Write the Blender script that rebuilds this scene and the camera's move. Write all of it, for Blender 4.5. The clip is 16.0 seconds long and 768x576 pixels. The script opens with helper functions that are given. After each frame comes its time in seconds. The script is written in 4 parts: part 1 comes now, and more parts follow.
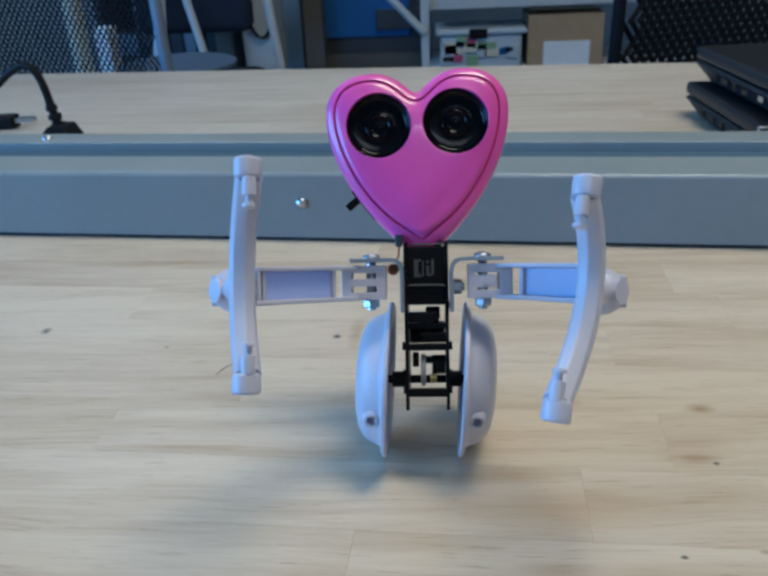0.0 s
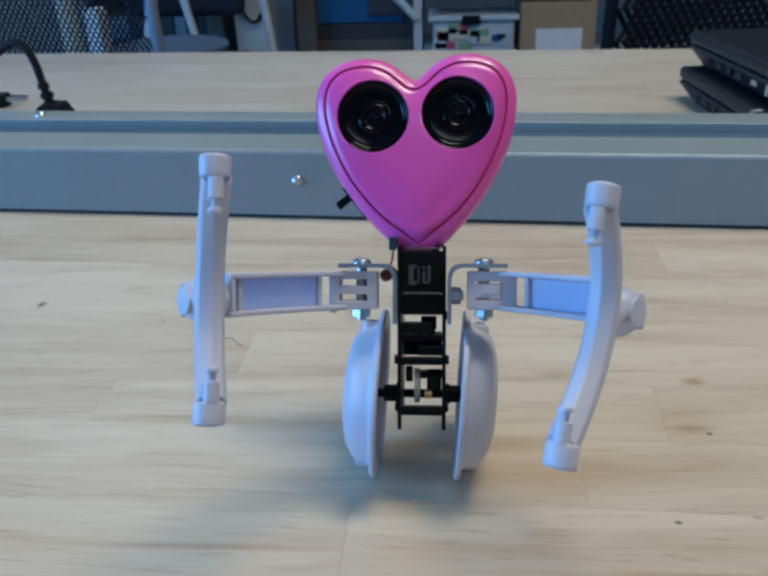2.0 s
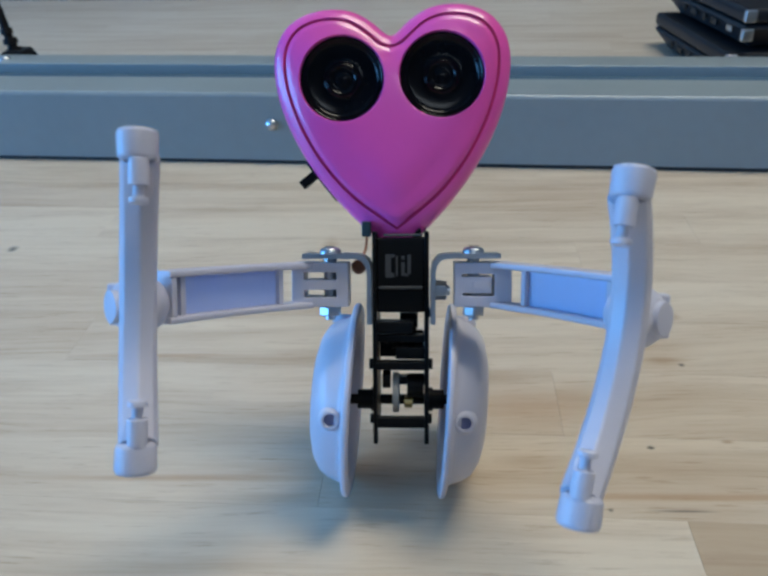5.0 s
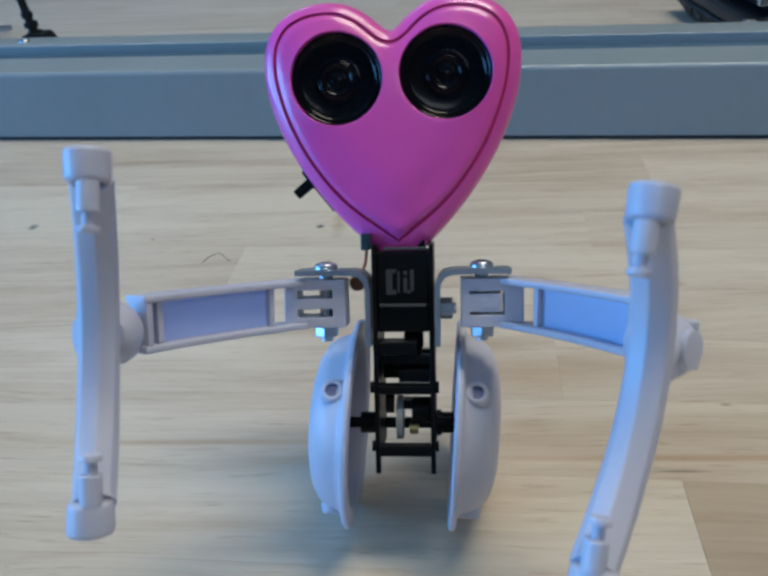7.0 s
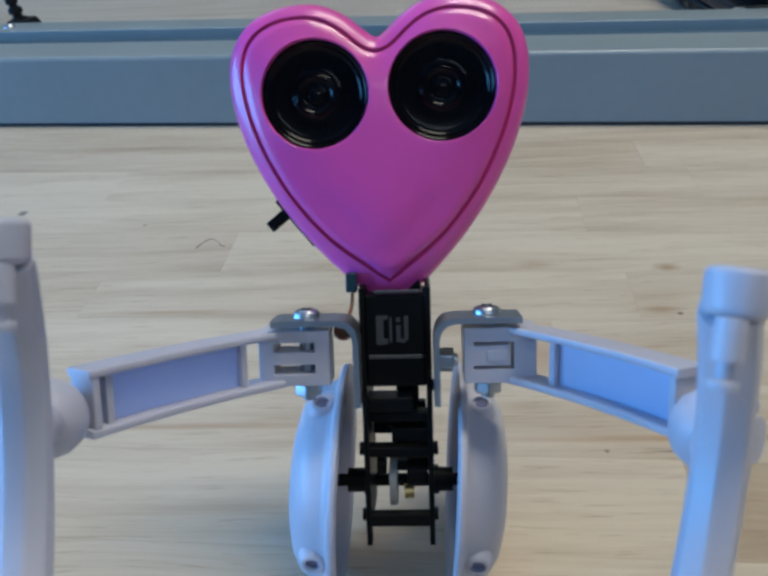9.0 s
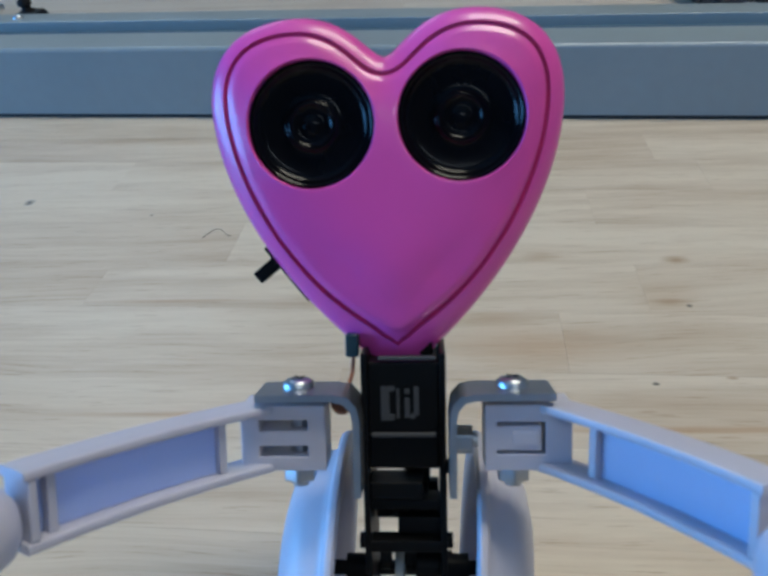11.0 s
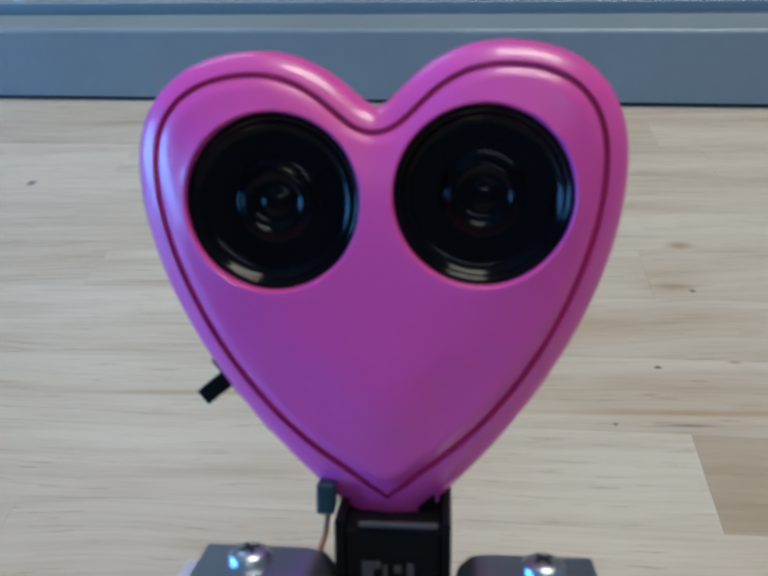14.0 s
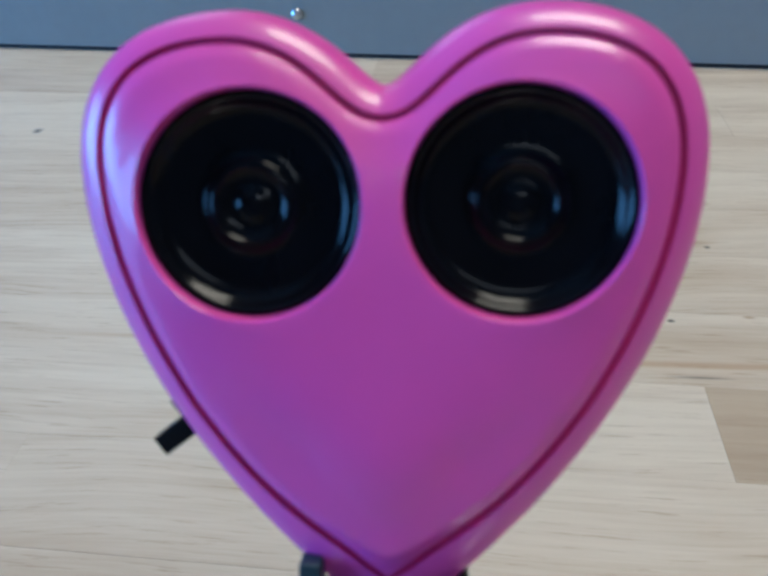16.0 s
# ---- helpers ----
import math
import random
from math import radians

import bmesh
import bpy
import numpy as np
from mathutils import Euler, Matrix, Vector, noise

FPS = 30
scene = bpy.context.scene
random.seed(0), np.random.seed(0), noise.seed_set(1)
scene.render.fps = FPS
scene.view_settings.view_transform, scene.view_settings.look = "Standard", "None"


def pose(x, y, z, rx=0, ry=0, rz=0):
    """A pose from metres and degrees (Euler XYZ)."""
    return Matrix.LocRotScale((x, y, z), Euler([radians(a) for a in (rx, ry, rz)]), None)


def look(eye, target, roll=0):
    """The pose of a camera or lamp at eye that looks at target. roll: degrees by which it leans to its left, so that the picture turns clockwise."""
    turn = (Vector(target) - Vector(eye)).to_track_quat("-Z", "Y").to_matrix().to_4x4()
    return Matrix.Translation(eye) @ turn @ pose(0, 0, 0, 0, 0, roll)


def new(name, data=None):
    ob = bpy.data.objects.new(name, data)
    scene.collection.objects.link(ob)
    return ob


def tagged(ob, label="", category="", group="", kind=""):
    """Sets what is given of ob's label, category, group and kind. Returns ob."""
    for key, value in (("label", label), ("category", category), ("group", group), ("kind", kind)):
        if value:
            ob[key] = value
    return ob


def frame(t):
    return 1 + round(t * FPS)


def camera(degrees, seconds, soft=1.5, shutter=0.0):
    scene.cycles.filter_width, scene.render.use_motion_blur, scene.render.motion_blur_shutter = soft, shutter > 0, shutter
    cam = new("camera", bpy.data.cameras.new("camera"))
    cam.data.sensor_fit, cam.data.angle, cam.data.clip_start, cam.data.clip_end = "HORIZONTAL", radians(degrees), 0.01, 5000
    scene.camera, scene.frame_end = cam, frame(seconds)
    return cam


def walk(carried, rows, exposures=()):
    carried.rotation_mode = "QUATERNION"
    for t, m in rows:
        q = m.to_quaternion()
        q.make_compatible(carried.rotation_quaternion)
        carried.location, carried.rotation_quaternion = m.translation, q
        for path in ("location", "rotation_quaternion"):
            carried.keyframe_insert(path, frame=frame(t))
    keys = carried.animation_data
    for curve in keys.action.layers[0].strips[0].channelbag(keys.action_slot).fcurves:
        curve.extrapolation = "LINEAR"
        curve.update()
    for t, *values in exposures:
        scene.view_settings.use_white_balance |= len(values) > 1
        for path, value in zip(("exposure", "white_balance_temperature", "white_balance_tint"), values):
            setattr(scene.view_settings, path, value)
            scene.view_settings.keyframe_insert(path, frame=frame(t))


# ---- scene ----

import collections

from mathutils.geometry import delaunay_2d_cdt

MM = 0.001

# ---- camera ----
cam = camera(53.33, 16.0, soft=2.9)
cam.data.dof.use_dof, cam.data.dof.focus_distance, cam.data.dof.aperture_fstop = True, 0.25, 37.0
PATH = [
    (0.0, 0.0000, -0.0000, 0.1835, -26.34, 2.55, 4.10),
    (0.5, 0.0000, -0.0006, 0.1818, -26.52, 2.22, 3.82),
    (1.0, -0.0016, -0.0019, 0.1802, -26.92, 2.14, 3.64),
    (1.5, -0.0021, -0.0035, 0.1804, -26.88, 2.11, 3.55),
    (2.0, -0.0033, -0.0048, 0.1784, -27.18, 1.86, 3.57),
    (2.5, -0.0030, -0.0051, 0.1766, -27.62, 1.46, 2.52),
    (3.0, -0.0034, -0.0051, 0.1755, -28.09, 1.57, 2.21),
    (3.5, -0.0042, -0.0054, 0.1724, -28.64, 1.31, 2.02),
    (4.0, -0.0049, -0.0052, 0.1708, -29.17, 1.40, 1.46),
    (6.5, 0.0023, -0.0153, 0.1707, -31.66, 2.22, 2.82),
    (7.0, 0.0049, -0.0148, 0.1707, -31.88, 3.05, 3.13),
    (7.5, 0.0022, -0.0162, 0.1693, -32.11, 3.24, 3.11),
    (8.0, 0.0013, -0.0165, 0.1683, -32.53, 2.99, 2.64),
    (8.5, 0.0011, -0.0167, 0.1678, -32.44, 3.09, 2.49),
    (9.0, 0.0003, -0.0157, 0.1677, -32.52, 2.62, 2.11),
    (11.5, -0.0001, -0.0160, 0.1639, -32.63, 2.59, 2.86),
    (12.0, 0.0007, -0.0158, 0.1652, -32.59, 2.81, 2.74),
    (12.5, -0.0002, -0.0162, 0.1645, -32.63, 2.48, 2.73),
    (13.0, -0.0003, -0.0162, 0.1636, -32.73, 2.39, 2.79),
    (13.5, 0.0000, -0.0167, 0.1627, -32.87, 2.28, 2.90),
    (14.0, -0.0003, -0.0173, 0.1605, -33.21, 2.02, 3.17),
    (14.5, -0.0012, -0.0179, 0.1590, -33.45, 1.99, 3.35),
    (15.0, -0.0017, -0.0188, 0.1575, -34.37, 1.77, 3.50),
    (15.5, -0.0025, -0.0192, 0.1561, -34.68, 1.63, 3.68),
    (16.0, -0.0034, -0.0195, 0.1528, -35.35, 1.22, 3.91),
]
# robot: seconds, axle x, axle y, turn, sway of the body
DRIVE = [
    (0.0, -0.0073, 0.2372, 1.11, -0.39),
    (0.5, -0.0075, 0.2302, 1.09, -0.29),
    (1.0, -0.0071, 0.2237, -1.06, -0.21),
    (1.5, -0.0076, 0.2168, -1.05, 0.31),
    (2.0, -0.0080, 0.2090, -0.52, 0.12),
    (2.5, -0.0083, 0.2028, 0.57, -0.15),
    (3.0, -0.0086, 0.1965, 0.75, 0.03),
    (3.5, -0.0083, 0.1894, 0.09, -0.15),
    (4.0, -0.0084, 0.1830, -0.95, 0.04),
    (5.2, -0.0069, 0.1672, -0.33, -0.32),
    (6.5, -0.0056, 0.1501, 0.38, -1.03),
    (7.0, -0.0042, 0.1438, -0.66, -1.04),
    (7.5, -0.0048, 0.1366, -0.25, -0.12),
    (8.0, -0.0051, 0.1292, -0.12, -0.21),
    (8.5, -0.0048, 0.1227, 0.40, 0.12),
    (9.0, -0.0062, 0.1161, 0.45, 0.12),
    (10.2, -0.0059, 0.0991, 0.42, -0.28),
    (11.5, -0.0050, 0.0806, 0.39, -0.72),
    (12.0, -0.0051, 0.0744, 0.55, 0.37),
    (12.5, -0.0053, 0.0680, -0.65, 0.48),
    (13.0, -0.0053, 0.0607, -1.63, 0.15),
    (13.5, -0.0056, 0.0527, -0.99, 0.83),
    (14.0, -0.0054, 0.0457, -1.03, 1.02),
    (14.5, -0.0060, 0.0387, 0.00, 0.36),
    (15.0, -0.0063, 0.0325, 0.30, 0.62),
    (15.5, -0.0063, 0.0257, -0.80, 0.40),
    (16.0, -0.0066, 0.0195, -0.90, -0.77),
]
EXPOSURE = [(0.0, -0.38, 6020, 5), (10.0, -0.47, 5960, 5), (14.0, -0.43, 5900, 6), (16.0, -0.26, 5850, 7)]
walk(cam, [(t, pose(x, y, z, 90 + p, r, w)) for t, x, y, z, p, r, w in PATH], EXPOSURE)

# ---- light ----
world = bpy.data.worlds.new("world")
scene.world = world
world.use_nodes = True
wn = world.node_tree.nodes
sky = wn.new("ShaderNodeTexSky")
sky.sky_type, sky.sun_disc = "NISHITA", False
sky.sun_elevation, sky.sun_rotation = radians(40), radians(200)
world.node_tree.links.new(sky.outputs[0], wn["Background"].inputs[0])
wn["Background"].inputs[1].default_value = 0.1


def area_lamp(name, m, sx, sy, watts, colour):
    d = bpy.data.lights.new(name, "AREA")
    d.shape, d.size, d.size_y, d.energy, d.color = "RECTANGLE", sx, sy, watts, colour
    ob = new(name, d)
    ob.matrix_world = m
    return ob


# daylight in the window beside the bench's left end, and three overhead lamps out of view
area_lamp("window_light", look((-2.05, -0.15, 0.36), (0, 0.08, 0.05)), 1.6, 0.7, 72, (0.14, 0.45, 1.0))
area_lamp("unseen_overhead_light", look((0.46, 0.47, 1.86), (0.46, 0.47, 0)), 0.90, 0.42, 29, (1.0, 0.885, 0.71))
# added bluish lamp to brighten and cool the far background
area_lamp("unseen_overhead_light", look((-1.3, 2.4, 1.86), (-1.3, 2.4, 0)), 1.15, 0.28, 17, (0.45, 0.72, 1.0))
# added cool fill for front faces, in place of bounced daylight
area_lamp("unseen_overhead_light", look((0.5, -1.5, 1.86), (0.5, -1.5, 0)), 1.15, 0.28, 7, (0.80, 0.88, 1.0))


# ---- materials ----
def mat(name, colour, rough=0.5, metal=0.0, grain=0.06, scale=300.0, bump=0.05, bump_scale=900.0, vary=0.0, spec=0.5, coat=0.0):
    """A surface with uneven colour at two scales and fine relief, by object coordinates."""
    m = bpy.data.materials.new(name)
    m.use_nodes = True
    nt = m.node_tree
    b = nt.nodes["Principled BSDF"]
    b.inputs["Roughness"].default_value, b.inputs["Metallic"].default_value = rough, metal
    b.inputs["Specular IOR Level"].default_value, b.inputs["Coat Weight"].default_value = spec, coat
    tc = nt.nodes.new("ShaderNodeTexCoord")
    n1, n2 = nt.nodes.new("ShaderNodeTexNoise"), nt.nodes.new("ShaderNodeTexNoise")
    n1.inputs["Scale"].default_value, n2.inputs["Scale"].default_value = scale, scale * 0.12
    n1.inputs["Detail"].default_value = 4
    mix = nt.nodes.new("ShaderNodeMath")
    mix.operation = "ADD"
    for n, k in ((n1, 0), (n2, 1)):
        nt.links.new(tc.outputs["Object"], n.inputs["Vector"])
        nt.links.new(n.outputs["Fac"], mix.inputs[k])
    ramp = nt.nodes.new("ShaderNodeMapRange")
    ramp.inputs["From Min"].default_value, ramp.inputs["From Max"].default_value = 0.6, 1.4
    ramp.inputs["To Min"].default_value, ramp.inputs["To Max"].default_value = 1 - grain, 1 + grain
    nt.links.new(mix.outputs[0], ramp.inputs["Value"])
    hsv = nt.nodes.new("ShaderNodeHueSaturation")
    hsv.inputs["Color"].default_value = (*colour, 1)
    val = ramp.outputs[0]
    if vary:
        info, r2, mul = nt.nodes.new("ShaderNodeObjectInfo"), nt.nodes.new("ShaderNodeMapRange"), nt.nodes.new("ShaderNodeMath")
        r2.inputs["To Min"].default_value, r2.inputs["To Max"].default_value = 1 - vary, 1 + vary
        mul.operation = "MULTIPLY"
        nt.links.new(info.outputs["Random"], r2.inputs["Value"])
        nt.links.new(val, mul.inputs[0])
        nt.links.new(r2.outputs[0], mul.inputs[1])
        val = mul.outputs[0]
    nt.links.new(val, hsv.inputs["Value"])
    nt.links.new(hsv.outputs[0], b.inputs["Base Color"])
    rr = nt.nodes.new("ShaderNodeMapRange")
    rr.inputs["To Min"].default_value, rr.inputs["To Max"].default_value = max(rough - 0.08, 0.02), min(rough + 0.08, 1)
    nt.links.new(n2.outputs["Fac"], rr.inputs["Value"])
    nt.links.new(rr.outputs[0], b.inputs["Roughness"])
    if bump:
        n3, bp = nt.nodes.new("ShaderNodeTexNoise"), nt.nodes.new("ShaderNodeBump")
        n3.inputs["Scale"].default_value = bump_scale
        bp.inputs["Strength"].default_value, bp.inputs["Distance"].default_value = bump, 0.0004
        nt.links.new(tc.outputs["Object"], n3.inputs["Vector"])
        nt.links.new(n3.outputs["Fac"], bp.inputs["Height"])
        nt.links.new(bp.outputs["Normal"], b.inputs["Normal"])
    return m


def wood(name, light, dark, spots=()):
    """Pale laminated wood with grain along x; each stave has its own tone. spots: (x, y, radius x, radius y, strength) of knots and specks, in world metres."""
    m = bpy.data.materials.new(name)
    m.use_nodes = True
    nt = m.node_tree
    nd, ln = nt.nodes.new, nt.links.new
    b = nt.nodes["Principled BSDF"]
    geo, info = nd("ShaderNodeNewGeometry"), nd("ShaderNodeObjectInfo")
    off = nd("ShaderNodeVectorMath")
    off.operation = "MULTIPLY_ADD"
    ln(info.outputs["Random"], off.inputs[0])
    off.inputs[1].default_value = (7.0, 13.0, 5.0)
    ln(geo.outputs["Position"], off.inputs[2])
    wob, add = nd("ShaderNodeTexNoise"), nd("ShaderNodeVectorMath")
    wob.inputs["Scale"].default_value = 9
    ln(off.outputs[0], wob.inputs["Vector"])
    add.operation = "MULTIPLY_ADD"
    ln(wob.outputs["Color"], add.inputs[0])
    add.inputs[1].default_value = (0.02, 0.012, 0.0)
    ln(off.outputs[0], add.inputs[2])

    def noise_at(sx, sy, detail, rough):
        mp, n = nd("ShaderNodeMapping"), nd("ShaderNodeTexNoise")
        mp.inputs["Scale"].default_value = (sx, sy, 20)
        ln(add.outputs[0], mp.inputs["Vector"])
        n.inputs["Scale"].default_value, n.inputs["Detail"].default_value, n.inputs["Roughness"].default_value = 1, detail, rough
        ln(mp.outputs[0], n.inputs["Vector"])
        return n.outputs["Fac"]

    def map_range(v, a, c, d, e):
        r = nd("ShaderNodeMapRange")
        for key, w in (("From Min", a), ("From Max", c), ("To Min", d), ("To Max", e)):
            r.inputs[key].default_value = w
        ln(v, r.inputs["Value"])
        return r.outputs[0]

    def math_node(op, p, q):
        n = nd("ShaderNodeMath")
        n.operation = op
        for k, w in ((0, p), (1, q)):
            if isinstance(w, (int, float)):
                n.inputs[k].default_value = w
            else:
                ln(w, n.inputs[k])
        return n.outputs[0]

    streak = map_range(noise_at(7, 330, 8, 0.68), 0.38, 0.72, 0, 1)
    fine = map_range(noise_at(40, 1700, 4, 0.65), 0.45, 0.75, 0, 0.6)
    broad = map_range(noise_at(9, 75, 4, 0.6), 0.42, 0.72, 0, 1)
    pores = map_range(noise_at(55, 850, 4, 0.65), 0.58, 0.70, 0, 0.6)
    f = math_node("ADD", math_node("MULTIPLY", streak, 0.30), math_node("MULTIPLY", fine, 0.35))
    f = math_node("ADD", f, math_node("MULTIPLY", broad, 0.55))
    f = math_node("ADD", f, pores)
    patch = map_range(noise_at(5, 26, 3, 0.55), 0.35, 0.65, -0.14, 0.14)
    f = math_node("ADD", f, patch)
    f = math_node("ADD", f, map_range(info.outputs["Random"], 0, 1, -0.20, 0.18))
    mix = nd("ShaderNodeMix")
    mix.data_type = "RGBA"
    mix.inputs["A"].default_value, mix.inputs["B"].default_value = (*light, 1), (*dark, 1)
    ln(f, mix.inputs["Factor"])
    col = mix.outputs["Result"]
    for x, y, rx, ry, k, tone in spots:
        v = nd("ShaderNodeVectorMath")
        v.operation = "SUBTRACT"
        ln(geo.outputs["Position"], v.inputs[0])
        v.inputs[1].default_value = (x, y, 0)
        w = nd("ShaderNodeVectorMath")
        w.operation = "MULTIPLY"
        ln(v.outputs[0], w.inputs[0])
        w.inputs[1].default_value = (1 / rx, 1 / ry, 0)
        length = nd("ShaderNodeVectorMath")
        length.operation = "LENGTH"
        ln(w.outputs[0], length.inputs[0])
        ragged = math_node("ADD", length.outputs["Value"], math_node("ADD", math_node("MULTIPLY", fine, 0.8), math_node("MULTIPLY", streak, 0.7)))
        fac = map_range(ragged, 0.5, 1.5, k, 0)
        mx = nd("ShaderNodeMix")
        mx.data_type = "RGBA"
        mx.inputs["B"].default_value = (*tone, 1)
        ln(fac, mx.inputs["Factor"])
        ln(col, mx.inputs["A"])
        col = mx.outputs["Result"]
    ln(col, b.inputs["Base Color"])
    ln(map_range(streak, 0, 1, 0.34, 0.48), b.inputs["Roughness"])
    bp = nd("ShaderNodeBump")
    bp.inputs["Strength"].default_value, bp.inputs["Distance"].default_value = 0.12, 0.0003
    ln(fine, bp.inputs["Height"])
    ln(bp.outputs["Normal"], b.inputs["Normal"])
    return m


TAN, BLACK = (0.30, 0.165, 0.065), (0.015, 0.012, 0.01)
RUST = (0.36, 0.19, 0.075)
SPOTS = [
    (-0.2030, 0.3232, 0.0028, 0.0030, 1.0, BLACK), (-0.0537, 0.3175, 0.0022, 0.0024, 1.0, BLACK),
    (-0.0445, 0.3200, 0.004, 0.014, 0.5, (0.30, 0.17, 0.07)),
    (0.0890, 0.2282, 0.0090, 0.0036, 0.6, TAN), (0.0955, 0.2256, 0.0014, 0.0013, 0.9, BLACK),
    (0.0994, 0.2592, 0.0060, 0.0032, 0.8, TAN), (0.0880, 0.2350, 0.0160, 0.0100, 0.2, TAN), (0.0449, 0.2628, 0.008, 0.0040, 0.4, TAN),
    (0.0722, 0.1806, 0.0012, 0.0010, 0.9, BLACK), (0.0975, 0.1834, 0.0022, 0.0010, 0.7, TAN), (0.0535, 0.1538, 0.0010, 0.0009, 0.8, BLACK),
    (-0.1350, 0.3075, 0.0012, 0.0010, 0.7, BLACK), (0.0210, 0.2180, 0.016, 0.005, 0.35, TAN), (0.0320, 0.1740, 0.012, 0.0035, 0.35, TAN),
    (0.0850, 0.1592, 0.0700, 0.0020, 0.6, RUST), (-0.0800, 0.1660, 0.0500, 0.0018, 0.6, RUST), (0.0350, 0.2010, 0.0350, 0.0110, 0.45, RUST),
    (-0.1050, 0.2320, 0.0300, 0.0016, 0.5, RUST), (0.0750, 0.1535, 0.0100, 0.0006, 0.8, (0.10, 0.07, 0.05)),
]
M_BENCH = wood("laminated_wood", (0.65, 0.545, 0.405), (0.42, 0.305, 0.195), SPOTS)
M_DARK_STAVE = wood("brown_stave_wood", (0.50, 0.39, 0.265), (0.36, 0.25, 0.155))
M_DESK = wood("desk_wood", (0.57, 0.51, 0.42), (0.41, 0.325, 0.24))
M_RAIL = mat("grey_painted_steel", (0.25, 0.285, 0.285), 0.32, 0.0, 0.05, 120, 0.05, 700)
M_RAIL_CHANNEL = mat("blue_grey_channel", (0.075, 0.13, 0.18), 0.6, 0.0, 0.06, 120, 0.05, spec=0.2)
M_BASE_STRIP = mat("black_base_strip", (0.02, 0.02, 0.022), 0.7)
M_STEEL = mat("zinc_plated_steel", (0.50, 0.52, 0.54), 0.36, 1.0, 0.08, 250, 0.08, 1500)
M_PINK = mat("pink_plastic", (0.80, 0.088, 0.415), 0.33, 0.0, 0.03, 150, 0.03, 1200, coat=0.25)
M_GROOVE = mat("groove_shade_magenta", (0.56, 0.012, 0.16), 0.5)
M_WHITE = mat("white_plastic", (0.54, 0.53, 0.60), 0.42, 0.0, 0.025, 200, 0.03, 1000)
M_WHITE.node_tree.nodes["Principled BSDF"].inputs["Subsurface Weight"].default_value = 0.3
M_WHITE.node_tree.nodes["Principled BSDF"].inputs["Subsurface Radius"].default_value = (1.0, 1.0, 1.0)
M_WHITE.node_tree.nodes["Principled BSDF"].inputs["Subsurface Scale"].default_value = 0.0015


def see_through(m, colour, share):
    """Lets a share of the light pass through a thin plastic sheet."""
    nt = m.node_tree
    thin, mix = nt.nodes.new("ShaderNodeBsdfTranslucent"), nt.nodes.new("ShaderNodeMixShader")
    thin.inputs["Color"].default_value, mix.inputs[0].default_value = (*colour, 1), share
    nt.links.new(nt.nodes["Principled BSDF"].outputs[0], mix.inputs[1])
    nt.links.new(thin.outputs[0], mix.inputs[2])
    nt.links.new(mix.outputs[0], nt.nodes["Material Output"].inputs["Surface"])
    return m


M_PANEL = see_through(mat("periwinkle_sheet", (0.62, 0.71, 0.93), 0.45, 0.0, 0.03, 200, 0.03, 1000), (0.50, 0.58, 0.88), 0.3)
M_BLACK = mat("black_plastic", (0.005, 0.005, 0.005), 0.42, 0.0, 0.15, 300, 0.05, spec=0.12)
M_LENS = mat("glossy_black_plastic", (0.003, 0.003, 0.004), 0.13, 0.0, 0.1, 300, 0.0, spec=0.12)
M_LOGO = mat("dark_grey_moulding", (0.055, 0.055, 0.055), 0.55)
M_BRASS = mat("brass", (0.60, 0.42, 0.16), 0.3, 1.0)
M_GEAR = mat("natural_nylon", (0.30, 0.30, 0.27), 0.5)
M_COPPER = mat("brown_ceramic", (0.32, 0.11, 0.05), 0.5)
M_TEAL = mat("teal_connector", (0.012, 0.035, 0.045), 0.4)
M_RUBBER = mat("black_rubber", (0.008, 0.008, 0.009), 0.6, spec=0.15)
M_LAPTOP = mat("charcoal_plastic", (0.014, 0.015, 0.018), 0.42, 0.0, 0.1, 200, 0.08, 2500, spec=0.3)
M_LAPTOP_SIDE = mat("dark_laptop_side", (0.025, 0.023, 0.025), 0.5, spec=0.3)
M_SILVER = mat("silver_hinge", (0.5, 0.52, 0.55), 0.3, 1.0)
M_PORT_SLOT = mat("port_and_slot_shade_black", (0.006, 0.006, 0.006), 0.5)
M_MESH = mat("dark_mesh_fabric", (0.009, 0.010, 0.013), 0.8, spec=0.12)
M_CHAIR = mat("grey_chair_plastic", (0.16, 0.20, 0.25), 0.45)
M_SEAT = mat("blue_seat_fabric", (0.05, 0.09, 0.16), 0.85, bump=0.3)
M_WALL = mat("painted_wall", (0.30, 0.34, 0.38), 0.8, 0.0, 0.04, 6, 0.1, 90)
M_CEILING = mat("ceiling_tile", (0.75, 0.75, 0.73), 0.9, 0.0, 0.04, 20, 0.2, 200)
M_FLOOR = mat("grey_floor", (0.16, 0.17, 0.18), 0.55, 0.0, 0.1, 12, 0.05, 90)
M_RACK = mat("pale_grey_rack", (0.45, 0.50, 0.52), 0.4)
M_SHELF = mat("dark_shelf_board", (0.03, 0.03, 0.035), 0.6)
M_BLUE = mat("blue_panel", (0.01, 0.085, 0.24), 0.45, 0.0, 0.1, 20)
M_CARD = mat("cardboard", (0.36, 0.26, 0.16), 0.85, 0.0, 0.08, 40, 0.1, 300)
M_PAPER = mat("white_paper", (0.72, 0.76, 0.80), 0.8)
M_TUB = mat("cloudy_plastic", (0.42, 0.50, 0.56), 0.35)
